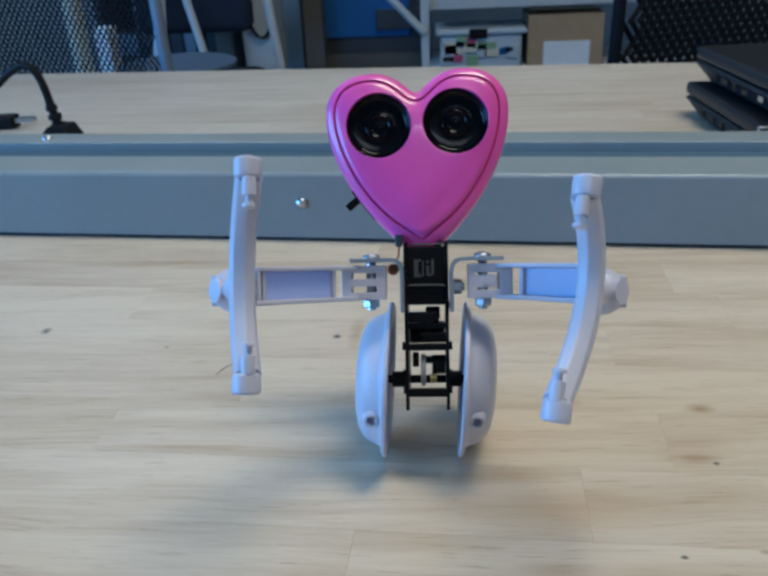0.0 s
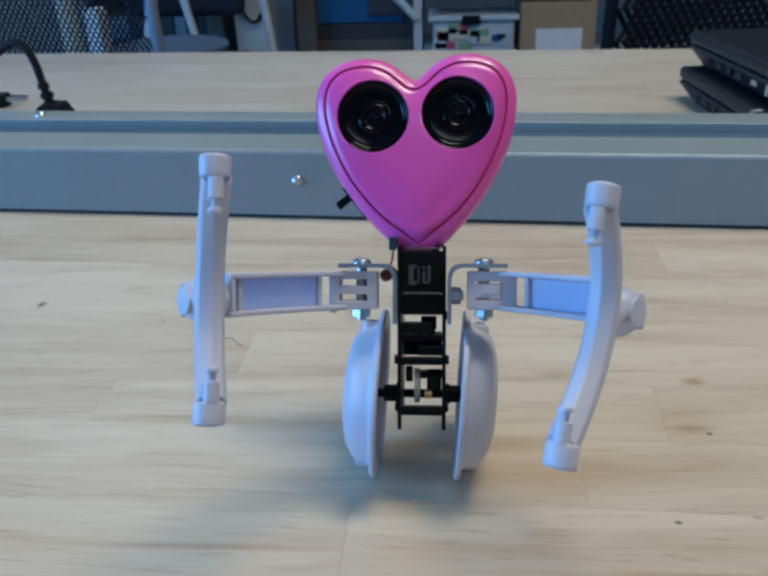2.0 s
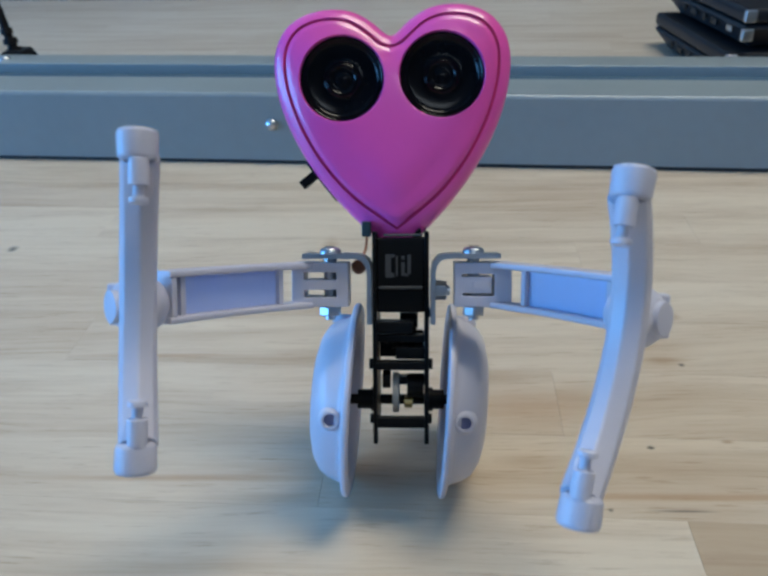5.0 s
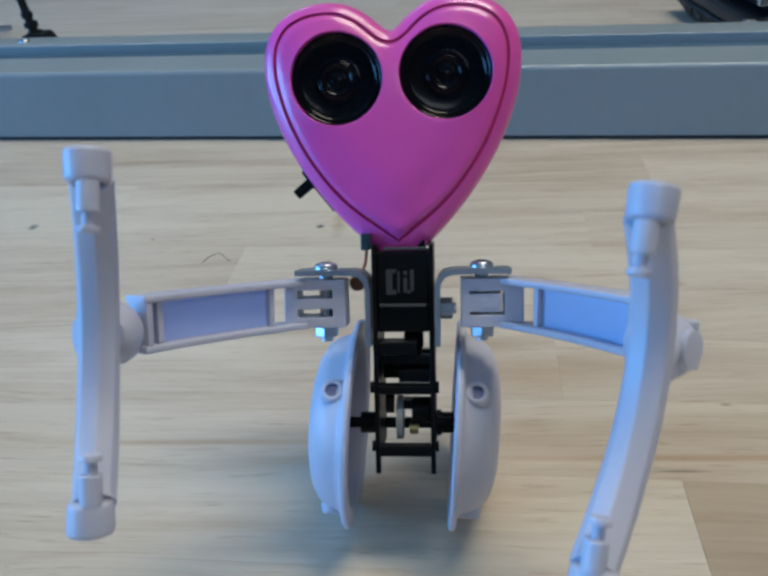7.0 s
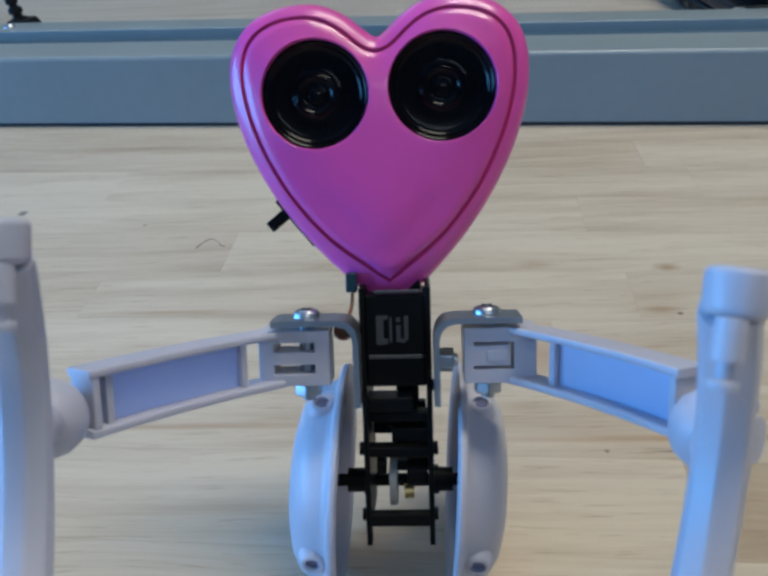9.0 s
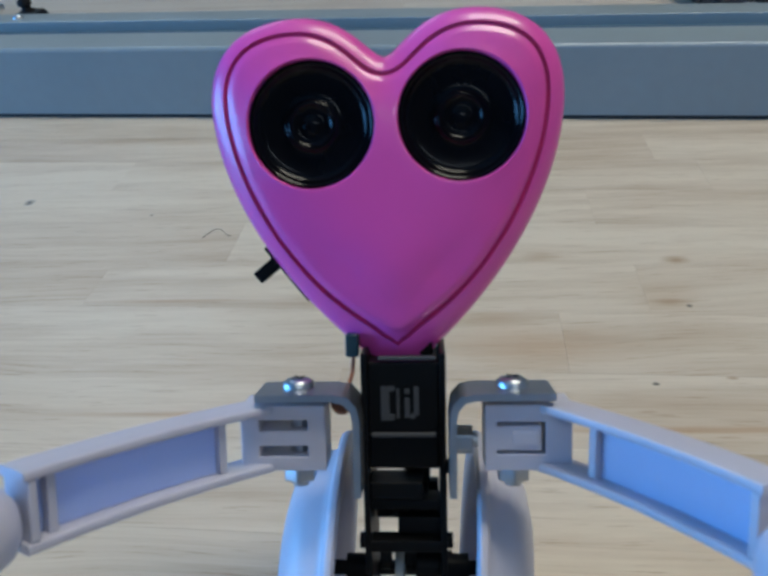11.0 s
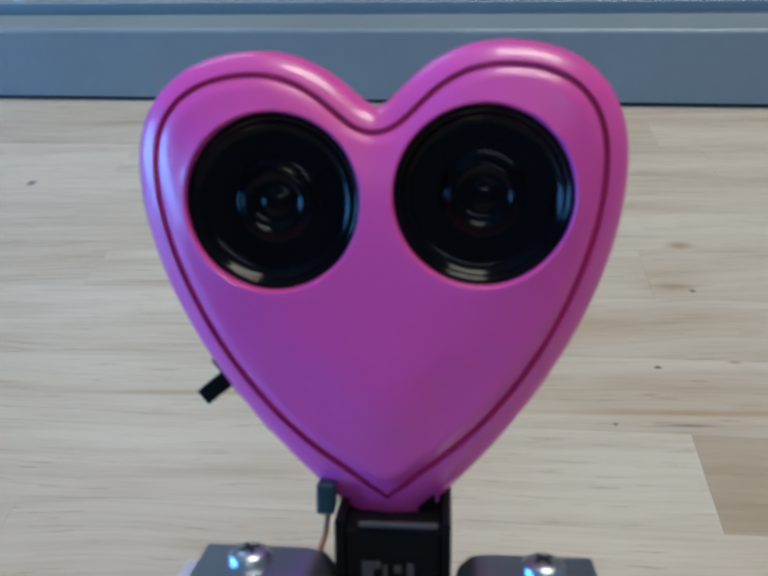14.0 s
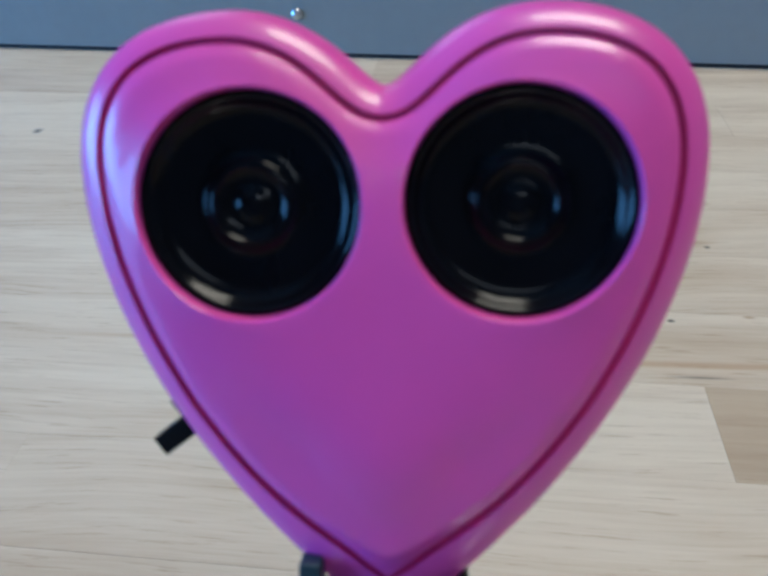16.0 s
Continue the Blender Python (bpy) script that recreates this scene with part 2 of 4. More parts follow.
M_GREEN, M_ROSE, M_CREAM = mat("green_plastic", (0.20, 0.34, 0.20), 0.5), mat("rose_plastic", (0.42, 0.08, 0.16), 0.5), mat("cream_plastic", (0.58, 0.55, 0.44), 0.5)
M_NAVY = mat("navy_fabric", (0.006, 0.010, 0.020), 0.9, 0.0, 0.1, 120, 0.3, 1500)
M_BROWN = mat("brown_column", (0.09, 0.075, 0.06), 0.7)
M_GLOW = bpy.data.materials.new("troffer_glow")
M_GLOW.use_nodes = True
M_GLOW.node_tree.nodes["Principled BSDF"].inputs["Emission Color"].default_value = (1, 0.93, 0.82, 1)
M_GLOW.node_tree.nodes["Principled BSDF"].inputs["Emission Strength"].default_value = 3


# ---- mesh helpers (millimetres) ----
def box(bm, c, s, bevel=0.0, rot=None):
    """A block of size s round c, with rounded edges."""
    r = bmesh.ops.create_cube(bm, size=1.0)
    vs = r["verts"]
    bmesh.ops.scale(bm, vec=s, verts=vs)
    if bevel:
        es = list({e for v in vs for e in v.link_edges})
        vs = list({v for f in bmesh.ops.bevel(bm, geom=es, offset=bevel, segments=2, profile=0.5, affect="EDGES")["faces"] for v in f.verts} | {v for v in vs if v.is_valid})
    m = Matrix.Translation(c) @ (rot.to_4x4() if rot else Matrix())
    bmesh.ops.transform(bm, matrix=m, verts=vs)
    return vs


def rod(bm, a, b, r0, r1=None, n=20, bevel=0.0):
    """A round bar from a to b."""
    a, b = Vector(a), Vector(b)
    vs = bmesh.ops.create_cone(bm, cap_ends=True, segments=n, radius1=r0, radius2=r0 if r1 is None else r1, depth=(b - a).length)["verts"]
    bmesh.ops.transform(bm, matrix=Matrix.Translation((a + b) / 2) @ (b - a).to_track_quat("Z", "Y").to_matrix().to_4x4(), verts=vs)
    if bevel:
        es = [e for e in {e for v in vs for e in v.link_edges} if len(e.link_faces) == 2 and e.calc_face_angle(0) > 1.0]
        bmesh.ops.bevel(bm, geom=es, offset=bevel, segments=2, profile=0.5, affect="EDGES")
    return vs


def lathe(bm, profile, m=None, n=64):
    """A turned body: profile rows of (radius, height) about z, moved by m."""
    rings = []
    for r, h in profile:
        if r < 1e-6:
            rings.append([bm.verts.new((0, 0, h))])
        else:
            rings.append([bm.verts.new((r * math.cos(2 * math.pi * i / n), r * math.sin(2 * math.pi * i / n), h)) for i in range(n)])
    for a, b in zip(rings, rings[1:]):
        for i in range(n):
            j = (i + 1) % n
            if len(a) == 1 and len(b) == 1:
                continue
            if len(a) == 1:
                bm.faces.new((a[0], b[i], b[j]))
            elif len(b) == 1:
                bm.faces.new((a[i], b[0], a[j]))
            else:
                bm.faces.new((a[i], b[i], b[j], a[j]))
    vs = [v for ring in rings for v in ring]
    if m:
        bmesh.ops.transform(bm, matrix=m, verts=vs)
    return vs


def sweep(bm, path, section, up=Vector((0, 0, 1)), scales=None):
    """A section (closed rows of side, up) carried along a path of points."""
    path = [Vector(p) for p in path]
    rings = []
    for i, p in enumerate(path):
        d = (path[min(i + 1, len(path) - 1)] - path[max(i - 1, 0)]).normalized()
        side = d.cross(up).normalized()
        u = side.cross(d)
        k = scales[i] if scales else 1
        rings.append([bm.verts.new(p + side * x * k + u * y * k) for x, y in section])
    n = len(section)
    for a, b in zip(rings, rings[1:]):
        for i in range(n):
            bm.faces.new((a[i], a[(i + 1) % n], b[(i + 1) % n], b[i]))
    bm.faces.new(rings[0][::-1])
    bm.faces.new(rings[-1])


def circle(r, n=12):
    return [(r * math.cos(2 * math.pi * i / n), r * math.sin(2 * math.pi * i / n)) for i in range(n)]


def bez(p, n):
    out = []
    for i in range(n):
        t = i / n
        out.append(tuple((1 - t) ** 3 * a + 3 * t * (1 - t) ** 2 * b + 3 * t * t * (1 - t) * c + t ** 3 * d for a, b, c, d in zip(*p)))
    return out


def mesh_of(name, bm, material, angle=35):
    bmesh.ops.recalc_face_normals(bm, faces=bm.faces)
    bmesh.ops.scale(bm, vec=(MM, MM, MM), verts=bm.verts)
    me = bpy.data.meshes.new(name)
    bm.to_mesh(me)
    bm.free()
    me.materials.append(material)
    me.shade_smooth()
    me.set_sharp_from_angle(angle=radians(angle))
    weigh_normals(me, angle)
    return me


def weigh_normals(me, angle):
    """Corner normals weighted by face area, so that flat faces stay flat beside their rounded edges."""
    limit = math.cos(radians(50 if angle >= 35 else angle))
    at_vertex = collections.defaultdict(list)
    for f in me.polygons:
        n = f.normal.copy()
        for v in f.vertices:
            at_vertex[v].append((n, n * f.area))
    out = []
    for f in me.polygons:
        n = f.normal
        for v in f.vertices:
            total = Vector((0, 0, 0))
            for m, w in at_vertex[v]:
                if m.dot(n) > limit:
                    total += w
            out.append(total.normalized() if total.length > 0 else n.copy())
    me.normals_split_custom_set(out)


def part(name, bm, material, parent=None, label="", at=None, angle=35):
    """One mesh under a thing or a part; at: its pose in the parent's space."""
    ob = new(name, mesh_of(name, bm, material, angle))
    ob.parent = parent
    if at is not None:
        ob.matrix_basis = at
    return tagged(ob, label)


def thing(name, m, label, category, group="", kind=""):
    ob = new(name)
    ob.empty_display_size = 0.02
    ob.matrix_basis = m
    return tagged(ob, label, category, group, kind)


def B():
    return bmesh.new()


# ---- room ----
FLOOR_Z = -880.0
RAIL = pose(0, 0.42921, 0, 0, 0, -4.5364)


def slab(name, c, s, material, kind="structure", bevel=0.0):
    bm = B()
    box(bm, c, s, bevel)
    return tagged(part(name, bm, material), kind=kind)


X0, X1, Y0, Y1, TOP = -2200, 2400, -2600, 3300, 1900
slab("floor", ((X0 + X1) / 2, (Y0 + Y1) / 2, FLOOR_Z - 50), (X1 - X0 + 400, Y1 - Y0 + 400, 100), M_FLOOR)
slab("ceiling", ((X0 + X1) / 2, (Y0 + Y1) / 2, TOP + 50), (X1 - X0 + 400, Y1 - Y0 + 400, 100), M_CEILING)
HZ, ZC = TOP - FLOOR_Z, (TOP + FLOOR_Z) / 2
slab("wall_north", ((X0 + X1) / 2, Y1 + 75, ZC), (X1 - X0, 150, HZ), M_WALL)
slab("wall_south", ((X0 + X1) / 2, Y0 - 75, ZC), (X1 - X0, 150, HZ), M_WALL)
slab("wall_east", (X1 + 75, (Y0 + Y1) / 2, ZC), (150, Y1 - Y0 + 300, HZ), M_WALL)


def wall_with_window():
    """The west wall with its window opening, frame and pane."""
    a0, a1, z0, z1 = -1100, 800, -60, 780
    bm = B()
    for y0, y1, p, q in ((Y0 - 150, a0, FLOOR_Z, TOP), (a1, Y1 + 150, FLOOR_Z, TOP), (a0, a1, FLOOR_Z, z0), (a0, a1, z1, TOP)):
        box(bm, (X0 - 75, (y0 + y1) / 2, (p + q) / 2), (150, y1 - y0, q - p))
    tagged(part("wall_west", bm, M_WALL), kind="structure")
    win = tagged(thing("window_1", pose(X0 * MM - 0.06, (a0 + a1) / 2 * MM, (z0 + z1) / 2 * MM), "pale grey framed window with one large pane", "window"), kind="structure")
    bm = B()
    w, h = a1 - a0, z1 - z0
    for s in (-1, 1):
        box(bm, (0, s * (w / 2 - 25), 0), (60, 50, h), 3)
        box(bm, (0, 0, s * (h / 2 - 25)), (56, w - 100, 50), 3)
    part("window_frame", bm, M_RACK, win)
    bm = B()
    box(bm, (0, 0, 0), (6, w - 100, h - 100))
    glass = mat("window_glass", (1, 1, 1), 0.02, bump=0, grain=0)
    glass.node_tree.nodes["Principled BSDF"].inputs["Transmission Weight"].default_value = 1
    part("pane", bm, glass, win).visible_shadow = False


wall_with_window()


def troffer(x, y, w):
    t = thing("unseen_ceiling_light", pose(x, y, 1.9), "unseen flat rectangular ceiling light with a white metal frame", "ceiling light", "ceiling lights")
    bm = B()
    for s in (-1, 1):
        box(bm, (0, s * 155, -14), (w, 14, 28), 2)
        box(bm, (s * (w / 2 - 7), 0, -14), (14, 296, 28), 2)
    part("frame", bm, M_RACK, t)
    bm = B()
    box(bm, (0, 0, -8), (w - 30, 294, 8))
    part("diffuser", bm, M_GLOW, t)


# the second and third casings only house the added lamps
for tx, ty, tw in ((0.46, 0.47, 940), (-1.3, 2.4, 1240), (0.5, -1.5, 1240)):
    troffer(tx, ty, tw)


# ---- benches ----
def bench():
    """The near workbench: a core board with its legs, staves laid later."""
    t = thing("workbench", pose(0, 0, 0), "pale laminated wood workbench top with worn knots and specks", "workbench")
    bm = B()
    box(bm, (-34, 6, -25.3), (1620, 860, 30), 2, Euler((0, 0, radians(-4.5364))).to_matrix())
    part("core", bm, M_DESK, t)
    for x in (-780, 780):
        for y in (-420, 330):
            bm = B()
            box(bm, (x, y, (FLOOR_Z - 40) / 2), (60, 60, -FLOOR_Z - 40), 4)
            part("leg", bm, M_RAIL, t)
    return t


def desk():
    """The desk behind the rail."""
    t = thing("desk", RAIL, "pale wooden desk top behind the grey steel rail", "desk")
    q = 93.0
    rng = random.Random(5)
    while q < 565:
        d = 40.0
        p = -1000.0
        while p < 1000:
            n = min(rng.uniform(200, 520), 1000.0 - p)
            n = 1000.0 - p if 1000.0 - p - n < 60 else n
            bm = B()
            box(bm, (p + n / 2, q + d / 2, -18 + rng.uniform(-0.05, 0.05)), (n - 0.1, d - 0.1, 36), 0.1)
            part("stave", bm, M_DESK, t)
            p += n
        q += d
    for x in (-780, 780):
        bm = B()
        box(bm, (x, 320, (FLOOR_Z - 37) / 2), (50, 300, -FLOOR_Z - 37), 4)
        part("leg", bm, M_RAIL, t)


def rail():
    """The steel cable rail between the benches."""
    t = thing("cable_rail", RAIL, "grey painted steel cable rail with sunken channel between wooden benches", "cable rail")
    bm = B()
    sec = [(0.0, 2.5), (0.0, 41.0), (0.35, 42.5), (1.3, 43.6), (2.9, 44.1), (34.0, 44.2), (35.0, 43.4), (35.3, 36.5), (66.8, 36.5), (67.1, 43.4), (68.1, 44.2), (91.0, 44.2), (92.2, 43.2), (92.4, 2.5)]
    rings = [[bm.verts.new((x, q, z)) for q, z in sec] for x in (-900, 900)]
    for i in range(len(sec) - 1):
        bm.faces.new((rings[0][i], rings[0][i + 1], rings[1][i + 1], rings[1][i]))
    bm.faces.new((rings[0][-1], rings[0][0], rings[1][0], rings[1][-1]))
    bm.faces.new(rings[0])
    bm.faces.new(rings[1][::-1])
    part("body", bm, M_RAIL, t)
    bm = B()
    box(bm, (0, 51.05, 37.1), (1800, 31.0, 1.0))
    part("channel", bm, M_RAIL_CHANNEL, t, "blue-grey strip in the channel")
    # black strip along the rail's bottom edge
    bm = B()
    box(bm, (0, 46.4, 1.25), (1800, 91.5, 2.4))
    part("base_strip", bm, M_BASE_STRIP, t, "black foot strip")
    bm = B()
    lathe(bm, [(0, 2.6), (1.6, 2.5), (2.8, 1.9), (3.5, 0.8), (3.6, 0)], Matrix.Translation((-89.0, 0, 25.1)) @ Matrix.Rotation(radians(90), 4, "X"), 24)
    part("bolt", bm, M_STEEL, t, "domed steel bolt")
    bm = B()
    lathe(bm, [(0, 2.4), (1.7, 2.3), (3.0, 1.7), (3.8, 0.6), (3.9, 0)], Matrix.Translation((-299.0, 79.0, 44.2)), 24)
    part("bolt", bm, M_STEEL, t, "domed steel bolt")


bench()
desk()
rail()


# ---- robot (body space: x across, y back, z up along the column, origin on the axle) ----
LEAN, WHEEL = 25.0, 28.3
HEART = (-2.4, 0.0, 0.0)
GROOVE = 10  # first of the rings that form the cut line


def heart_outline():
    half = bez(((0, 99.2), (2.2, 99.2), (6, 106.9), (15.7, 106.9)), 18) + bez(((15.7, 106.9), (26.4, 106.9), (32.3, 101.0), (32.3, 91.5)), 22)
    half += bez(((32.3, 91.5), (32.3, 79), (24.5, 60.5), (5.0, 43.6)), 40) + bez(((5.0, 43.6), (3.6, 42.4), (2.0, 41.9), (0, 41.9)), 8) + [(0, 41.9)]
    return half + [(-x, w) for x, w in half[-2:0:-1]]


def heart_shell():
    """The heart's front shell: rings at set distances from its outline, with a cut line and two round eye holes."""
    out = np.array(heart_outline())
    nxt = np.roll(out, -1, 0)
    centre = np.array((0.0, 81.0))

    def gap(p):
        d = nxt - out
        k = np.clip(((p - out) * d).sum(1) / (d * d).sum(1), 0, 1)
        return np.sqrt((((out + d * k[:, None]) - p) ** 2).sum(1).min())

    rows = [(4.0, 4.2), (1.8, 3.4), (0.6, 2.0), (0.05, 0.2), (0.0, -1.2), (0.12, -2.9), (0.5, -4.4), (1.3, -5.6), (2.5, -6.4), (3.2, -6.75), (3.24, -6.74), (3.34, -6.25), (3.92, -6.32), (4.04, -6.88), (4.3, -7.1), (4.9, -7.48), (5.5, -7.82)]
    bm = B()
    rings = []
    for d, v in rows:
        ring = []
        for p in out:
            lo, hi = 0.0, 0.97
            if d > 0:
                for _ in range(24):
                    mid = (lo + hi) / 2
                    if gap(p + (centre - p) * mid) < d:
                        lo = mid
                    else:
                        hi = mid
            q = p + (centre - p) * lo
            tipward = min(max((d - 1.3) / 1.9, 0), 1)
            q[1] += tipward * (2.9 * math.exp(-((q[0] / 11.0) ** 2)) - (1.5 if d < 4.2 else 0.0) * math.exp(-abs(q[0]) / 1.3)) * (q[1] < 66)
            ring.append(bm.verts.new((q[0], v, q[1])))
        rings.append(ring)
    n = len(out)
    for a, b in zip(rings, rings[1:]):
        for i in range(n):
            f = bm.faces.new((a[i], a[(i + 1) % n], b[(i + 1) % n], b[i]))
            # groove faces get a deeper magenta that paints the pink shade inside the cut
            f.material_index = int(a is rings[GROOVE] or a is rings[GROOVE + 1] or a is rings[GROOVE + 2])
    bm.faces.new(rings[0][::-1])
    # the face between the last ring and the two eye rims
    r0, m = 11.55, 56
    pts = [Vector((v.co.x, v.co.z)) for v in rings[-1]]
    edges = [(i, (i + 1) % n) for i in range(n)]
    for x, w in EYES:
        k = len(pts)
        pts += [Vector((x + r0 * math.cos(2 * math.pi * i / m), w + r0 * math.sin(2 * math.pi * i / m))) for i in range(m)]
        edges += [(k + i, k + (i + 1) % m) for i in range(m)]
    fixed = len(pts)

    def free(q):
        return all(math.hypot(q[0] - x, q[1] - w) > r0 for x, w in EYES)

    inside = inside_of(out)
    step = 1.3
    for i in range(-26, 27):
        for j in range(52):
            q = np.array((i * step + (j % 2) * step / 2, 42 + j * step * 0.87))
            if inside(q) and gap(q) > 6.1 + (3.2 if q[1] < 64 else 0) and all(math.hypot(q[0] - x, q[1] - w) > r0 + 0.6 for x, w in EYES):
                pts.append(Vector(q))
    co, _, tris, _, _, _ = delaunay_2d_cdt(pts, edges, [], 0, 1e-5)

    def height(q):
        return -7.82 - 1.9 * (1 - math.exp(-max(0.0, gap(q) - 5.5) / 4.2))

    vs = [rings[-1][i] if i < n else bm.verts.new((c[0], height(np.array(c)), c[1])) for i, c in enumerate(co)]
    for t in tris:
        c = sum((co[i] for i in t), Vector((0, 0))) / 3
        if free(c) and inside(c) and gap(np.array(c)) > 5.45 and len({vs[i] for i in t}) == 3:
            bm.faces.new([vs[i] for i in t])
    soft = vs[fixed:]
    for _ in range(40):
        bmesh.ops.smooth_vert(bm, verts=soft, factor=0.5, use_axis_y=True)
    for e in range(2):
        base = vs[n + e * m:n + (e + 1) * m]
        x, w = EYES[e]
        for r, dv in ((11.4, 0.12), (11.3, 0.5), (11.3, 4.6)):
            nxt_ring = [bm.verts.new((x + (v.co.x - x) * r / r0, v.co.y + dv if dv < 4 else -4.3, w + (v.co.z - w) * r / r0)) for v in vs[n + e * m:n + (e + 1) * m]]
            for i in range(m):
                bm.faces.new((base[i], base[(i + 1) % m], nxt_ring[(i + 1) % m], nxt_ring[i]))
            base = nxt_ring
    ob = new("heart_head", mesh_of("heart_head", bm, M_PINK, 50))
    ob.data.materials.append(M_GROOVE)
    return ob


def inside_of(out):
    """A test for points inside the closed outline."""
    def inside(q):
        x, y = out[:, 0], out[:, 1]
        x2, y2 = np.roll(x, -1), np.roll(y, -1)
        with np.errstate(divide="ignore", invalid="ignore"):
            cross = ((y > q[1]) != (y2 > q[1])) & (q[0] < (x2 - x) * (q[1] - y) / (y2 - y) + x)
        return bool(cross.sum() % 2)
    return inside


EYES = ((-13.3, 87.3), (13.4, 87.3))


def eye(parent, x, w):
    m = Matrix.Translation((x, -4.6, w)) @ Matrix.Rotation(radians(90), 4, "X")
    bm = B()
    lathe(bm, [(11.25, 0), (11.25, 2.7), (10.8, 2.9), (10.2, 2.5), (9.7, 1.5), (8.6, 1.2), (6.0, 1.0), (4.9, 1.15), (4.4, 1.9), (3.9, 2.0), (3.5, 1.5), (2.6, 1.1), (2.0, 1.15), (1.5, 1.5), (0.8, 1.7), (0, 1.75)], m, 72)
    return part("eye", bm, M_LENS, parent, "round glossy black eye with raised rings", angle=60)


def pan_screw(parent, x, y, z, label="cross-head screw"):
    bm = B()
    m = Matrix.Translation((x, y, z))
    lathe(bm, [(0, 1.7), (1.3, 1.65), (2.2, 1.4), (2.75, 0.9), (2.85, 0)], m, 24)
    s = part("screw", bm, M_STEEL, parent, label)
    # black bars on the uncut head paint the shade of its cross slots
    bm = B()
    for a in (35, 125):
        box(bm, (x, y, z + 1.62), (2.6, 0.55, 0.3), 0, Euler((0, 0, radians(a))).to_matrix())
    part("slot_shade", bm, M_PORT_SLOT, s)


def hex_nut(parent, x, y, z, h=2.6):
    bm = B()
    rod(bm, (x, y, z), (x, y, z - h), 3.1, n=6, bevel=0.35)
    rod(bm, (x, y, z - h + 0.2), (x, y, z - h - 1.0), 1.45, n=14)
    part("nut", bm, M_STEEL, parent, "zinc hex nut")


def bracket(parent, s):
    """The bent steel bracket on one side of the column."""
    bm = B()
    pts = [(8.9, 22.6), (8.9, 36.1), (9.3, 37.9), (10.4, 39.2), (12.2, 39.7), (25.6, 39.7)]
    inner = [(7.65, 22.6), (7.65, 36.3), (8.2, 38.8), (9.7, 40.5), (12.0, 40.95), (25.6, 40.95)]
    rings = []
    for v in (-16.2, -6.4):
        rings.append([bm.verts.new((s * x, v, z)) for x, z in pts + inner[::-1]])
    n = len(rings[0])
    for i in range(n):
        bm.faces.new((rings[0][i], rings[0][(i + 1) % n], rings[1][(i + 1) % n], rings[1][i]))
    for k in range(len(pts) - 1):
        for r in rings:
            bm.faces.new((r[k], r[k + 1], r[n - 2 - k], r[n - 1 - k]))
    return part("bracket", bm, M_STEEL, parent, "bent zinc-plated bracket", angle=50)


def slotted_block(bm, s):
    """A moulded block with slots right through it: two wide ones on one side, a thin slit round a springy tongue on the other."""
    if s < 0:
        xs, zs = (13.8, 16.9, 24.3, 25.4, 28.6), (27.0, 29.5, 31.5, 34.1, 36.1, 38.6)
    else:
        xs, zs = (13.8, 15.8, 23.4, 24.1, 28.6), (27.0, 29.9, 30.6, 34.9, 35.6, 38.6)
    corners = {(i, j, k): bm.verts.new((s * x, y, z)) for i, x in enumerate(xs) for j, z in enumerate(zs) for k, y in enumerate((-14.55, -6.6))}
    gaps = {(1, 1), (1, 3), (2, 1), (2, 3)} | ({(2, 2)} if s > 0 else set())

    def solid(i, j):
        return 0 <= i < 4 and 0 <= j < 5 and (i, j) not in gaps

    for i in range(4):
        for j in range(5):
            if not solid(i, j):
                continue
            for k in (0, 1):
                bm.faces.new([corners[i + a, j + c, k] for a, c in ((0, 0), (1, 0), (1, 1), (0, 1))])
            for (di, dj), (p, q) in (((-1, 0), ((0, 0), (0, 1))), ((1, 0), ((1, 0), (1, 1))), ((0, -1), ((0, 0), (1, 0))), ((0, 1), ((0, 1), (1, 1)))):
                if not solid(i + di, j + dj):
                    bm.faces.new([corners[i + p[0], j + p[1], 0], corners[i + q[0], j + q[1], 0], corners[i + q[0], j + q[1], 1], corners[i + p[0], j + p[1], 1]])
    for v in [v for v in bm.verts if not v.link_faces]:
        bm.verts.remove(v)
    bmesh.ops.recalc_face_normals(bm, faces=bm.faces)
    edges = [e for e in bm.edges if len(e.link_faces) == 2 and e.calc_face_angle(0) > 1]
    bmesh.ops.bevel(bm, geom=edges, offset=0.2, segments=2, profile=0.5, affect="EDGES")


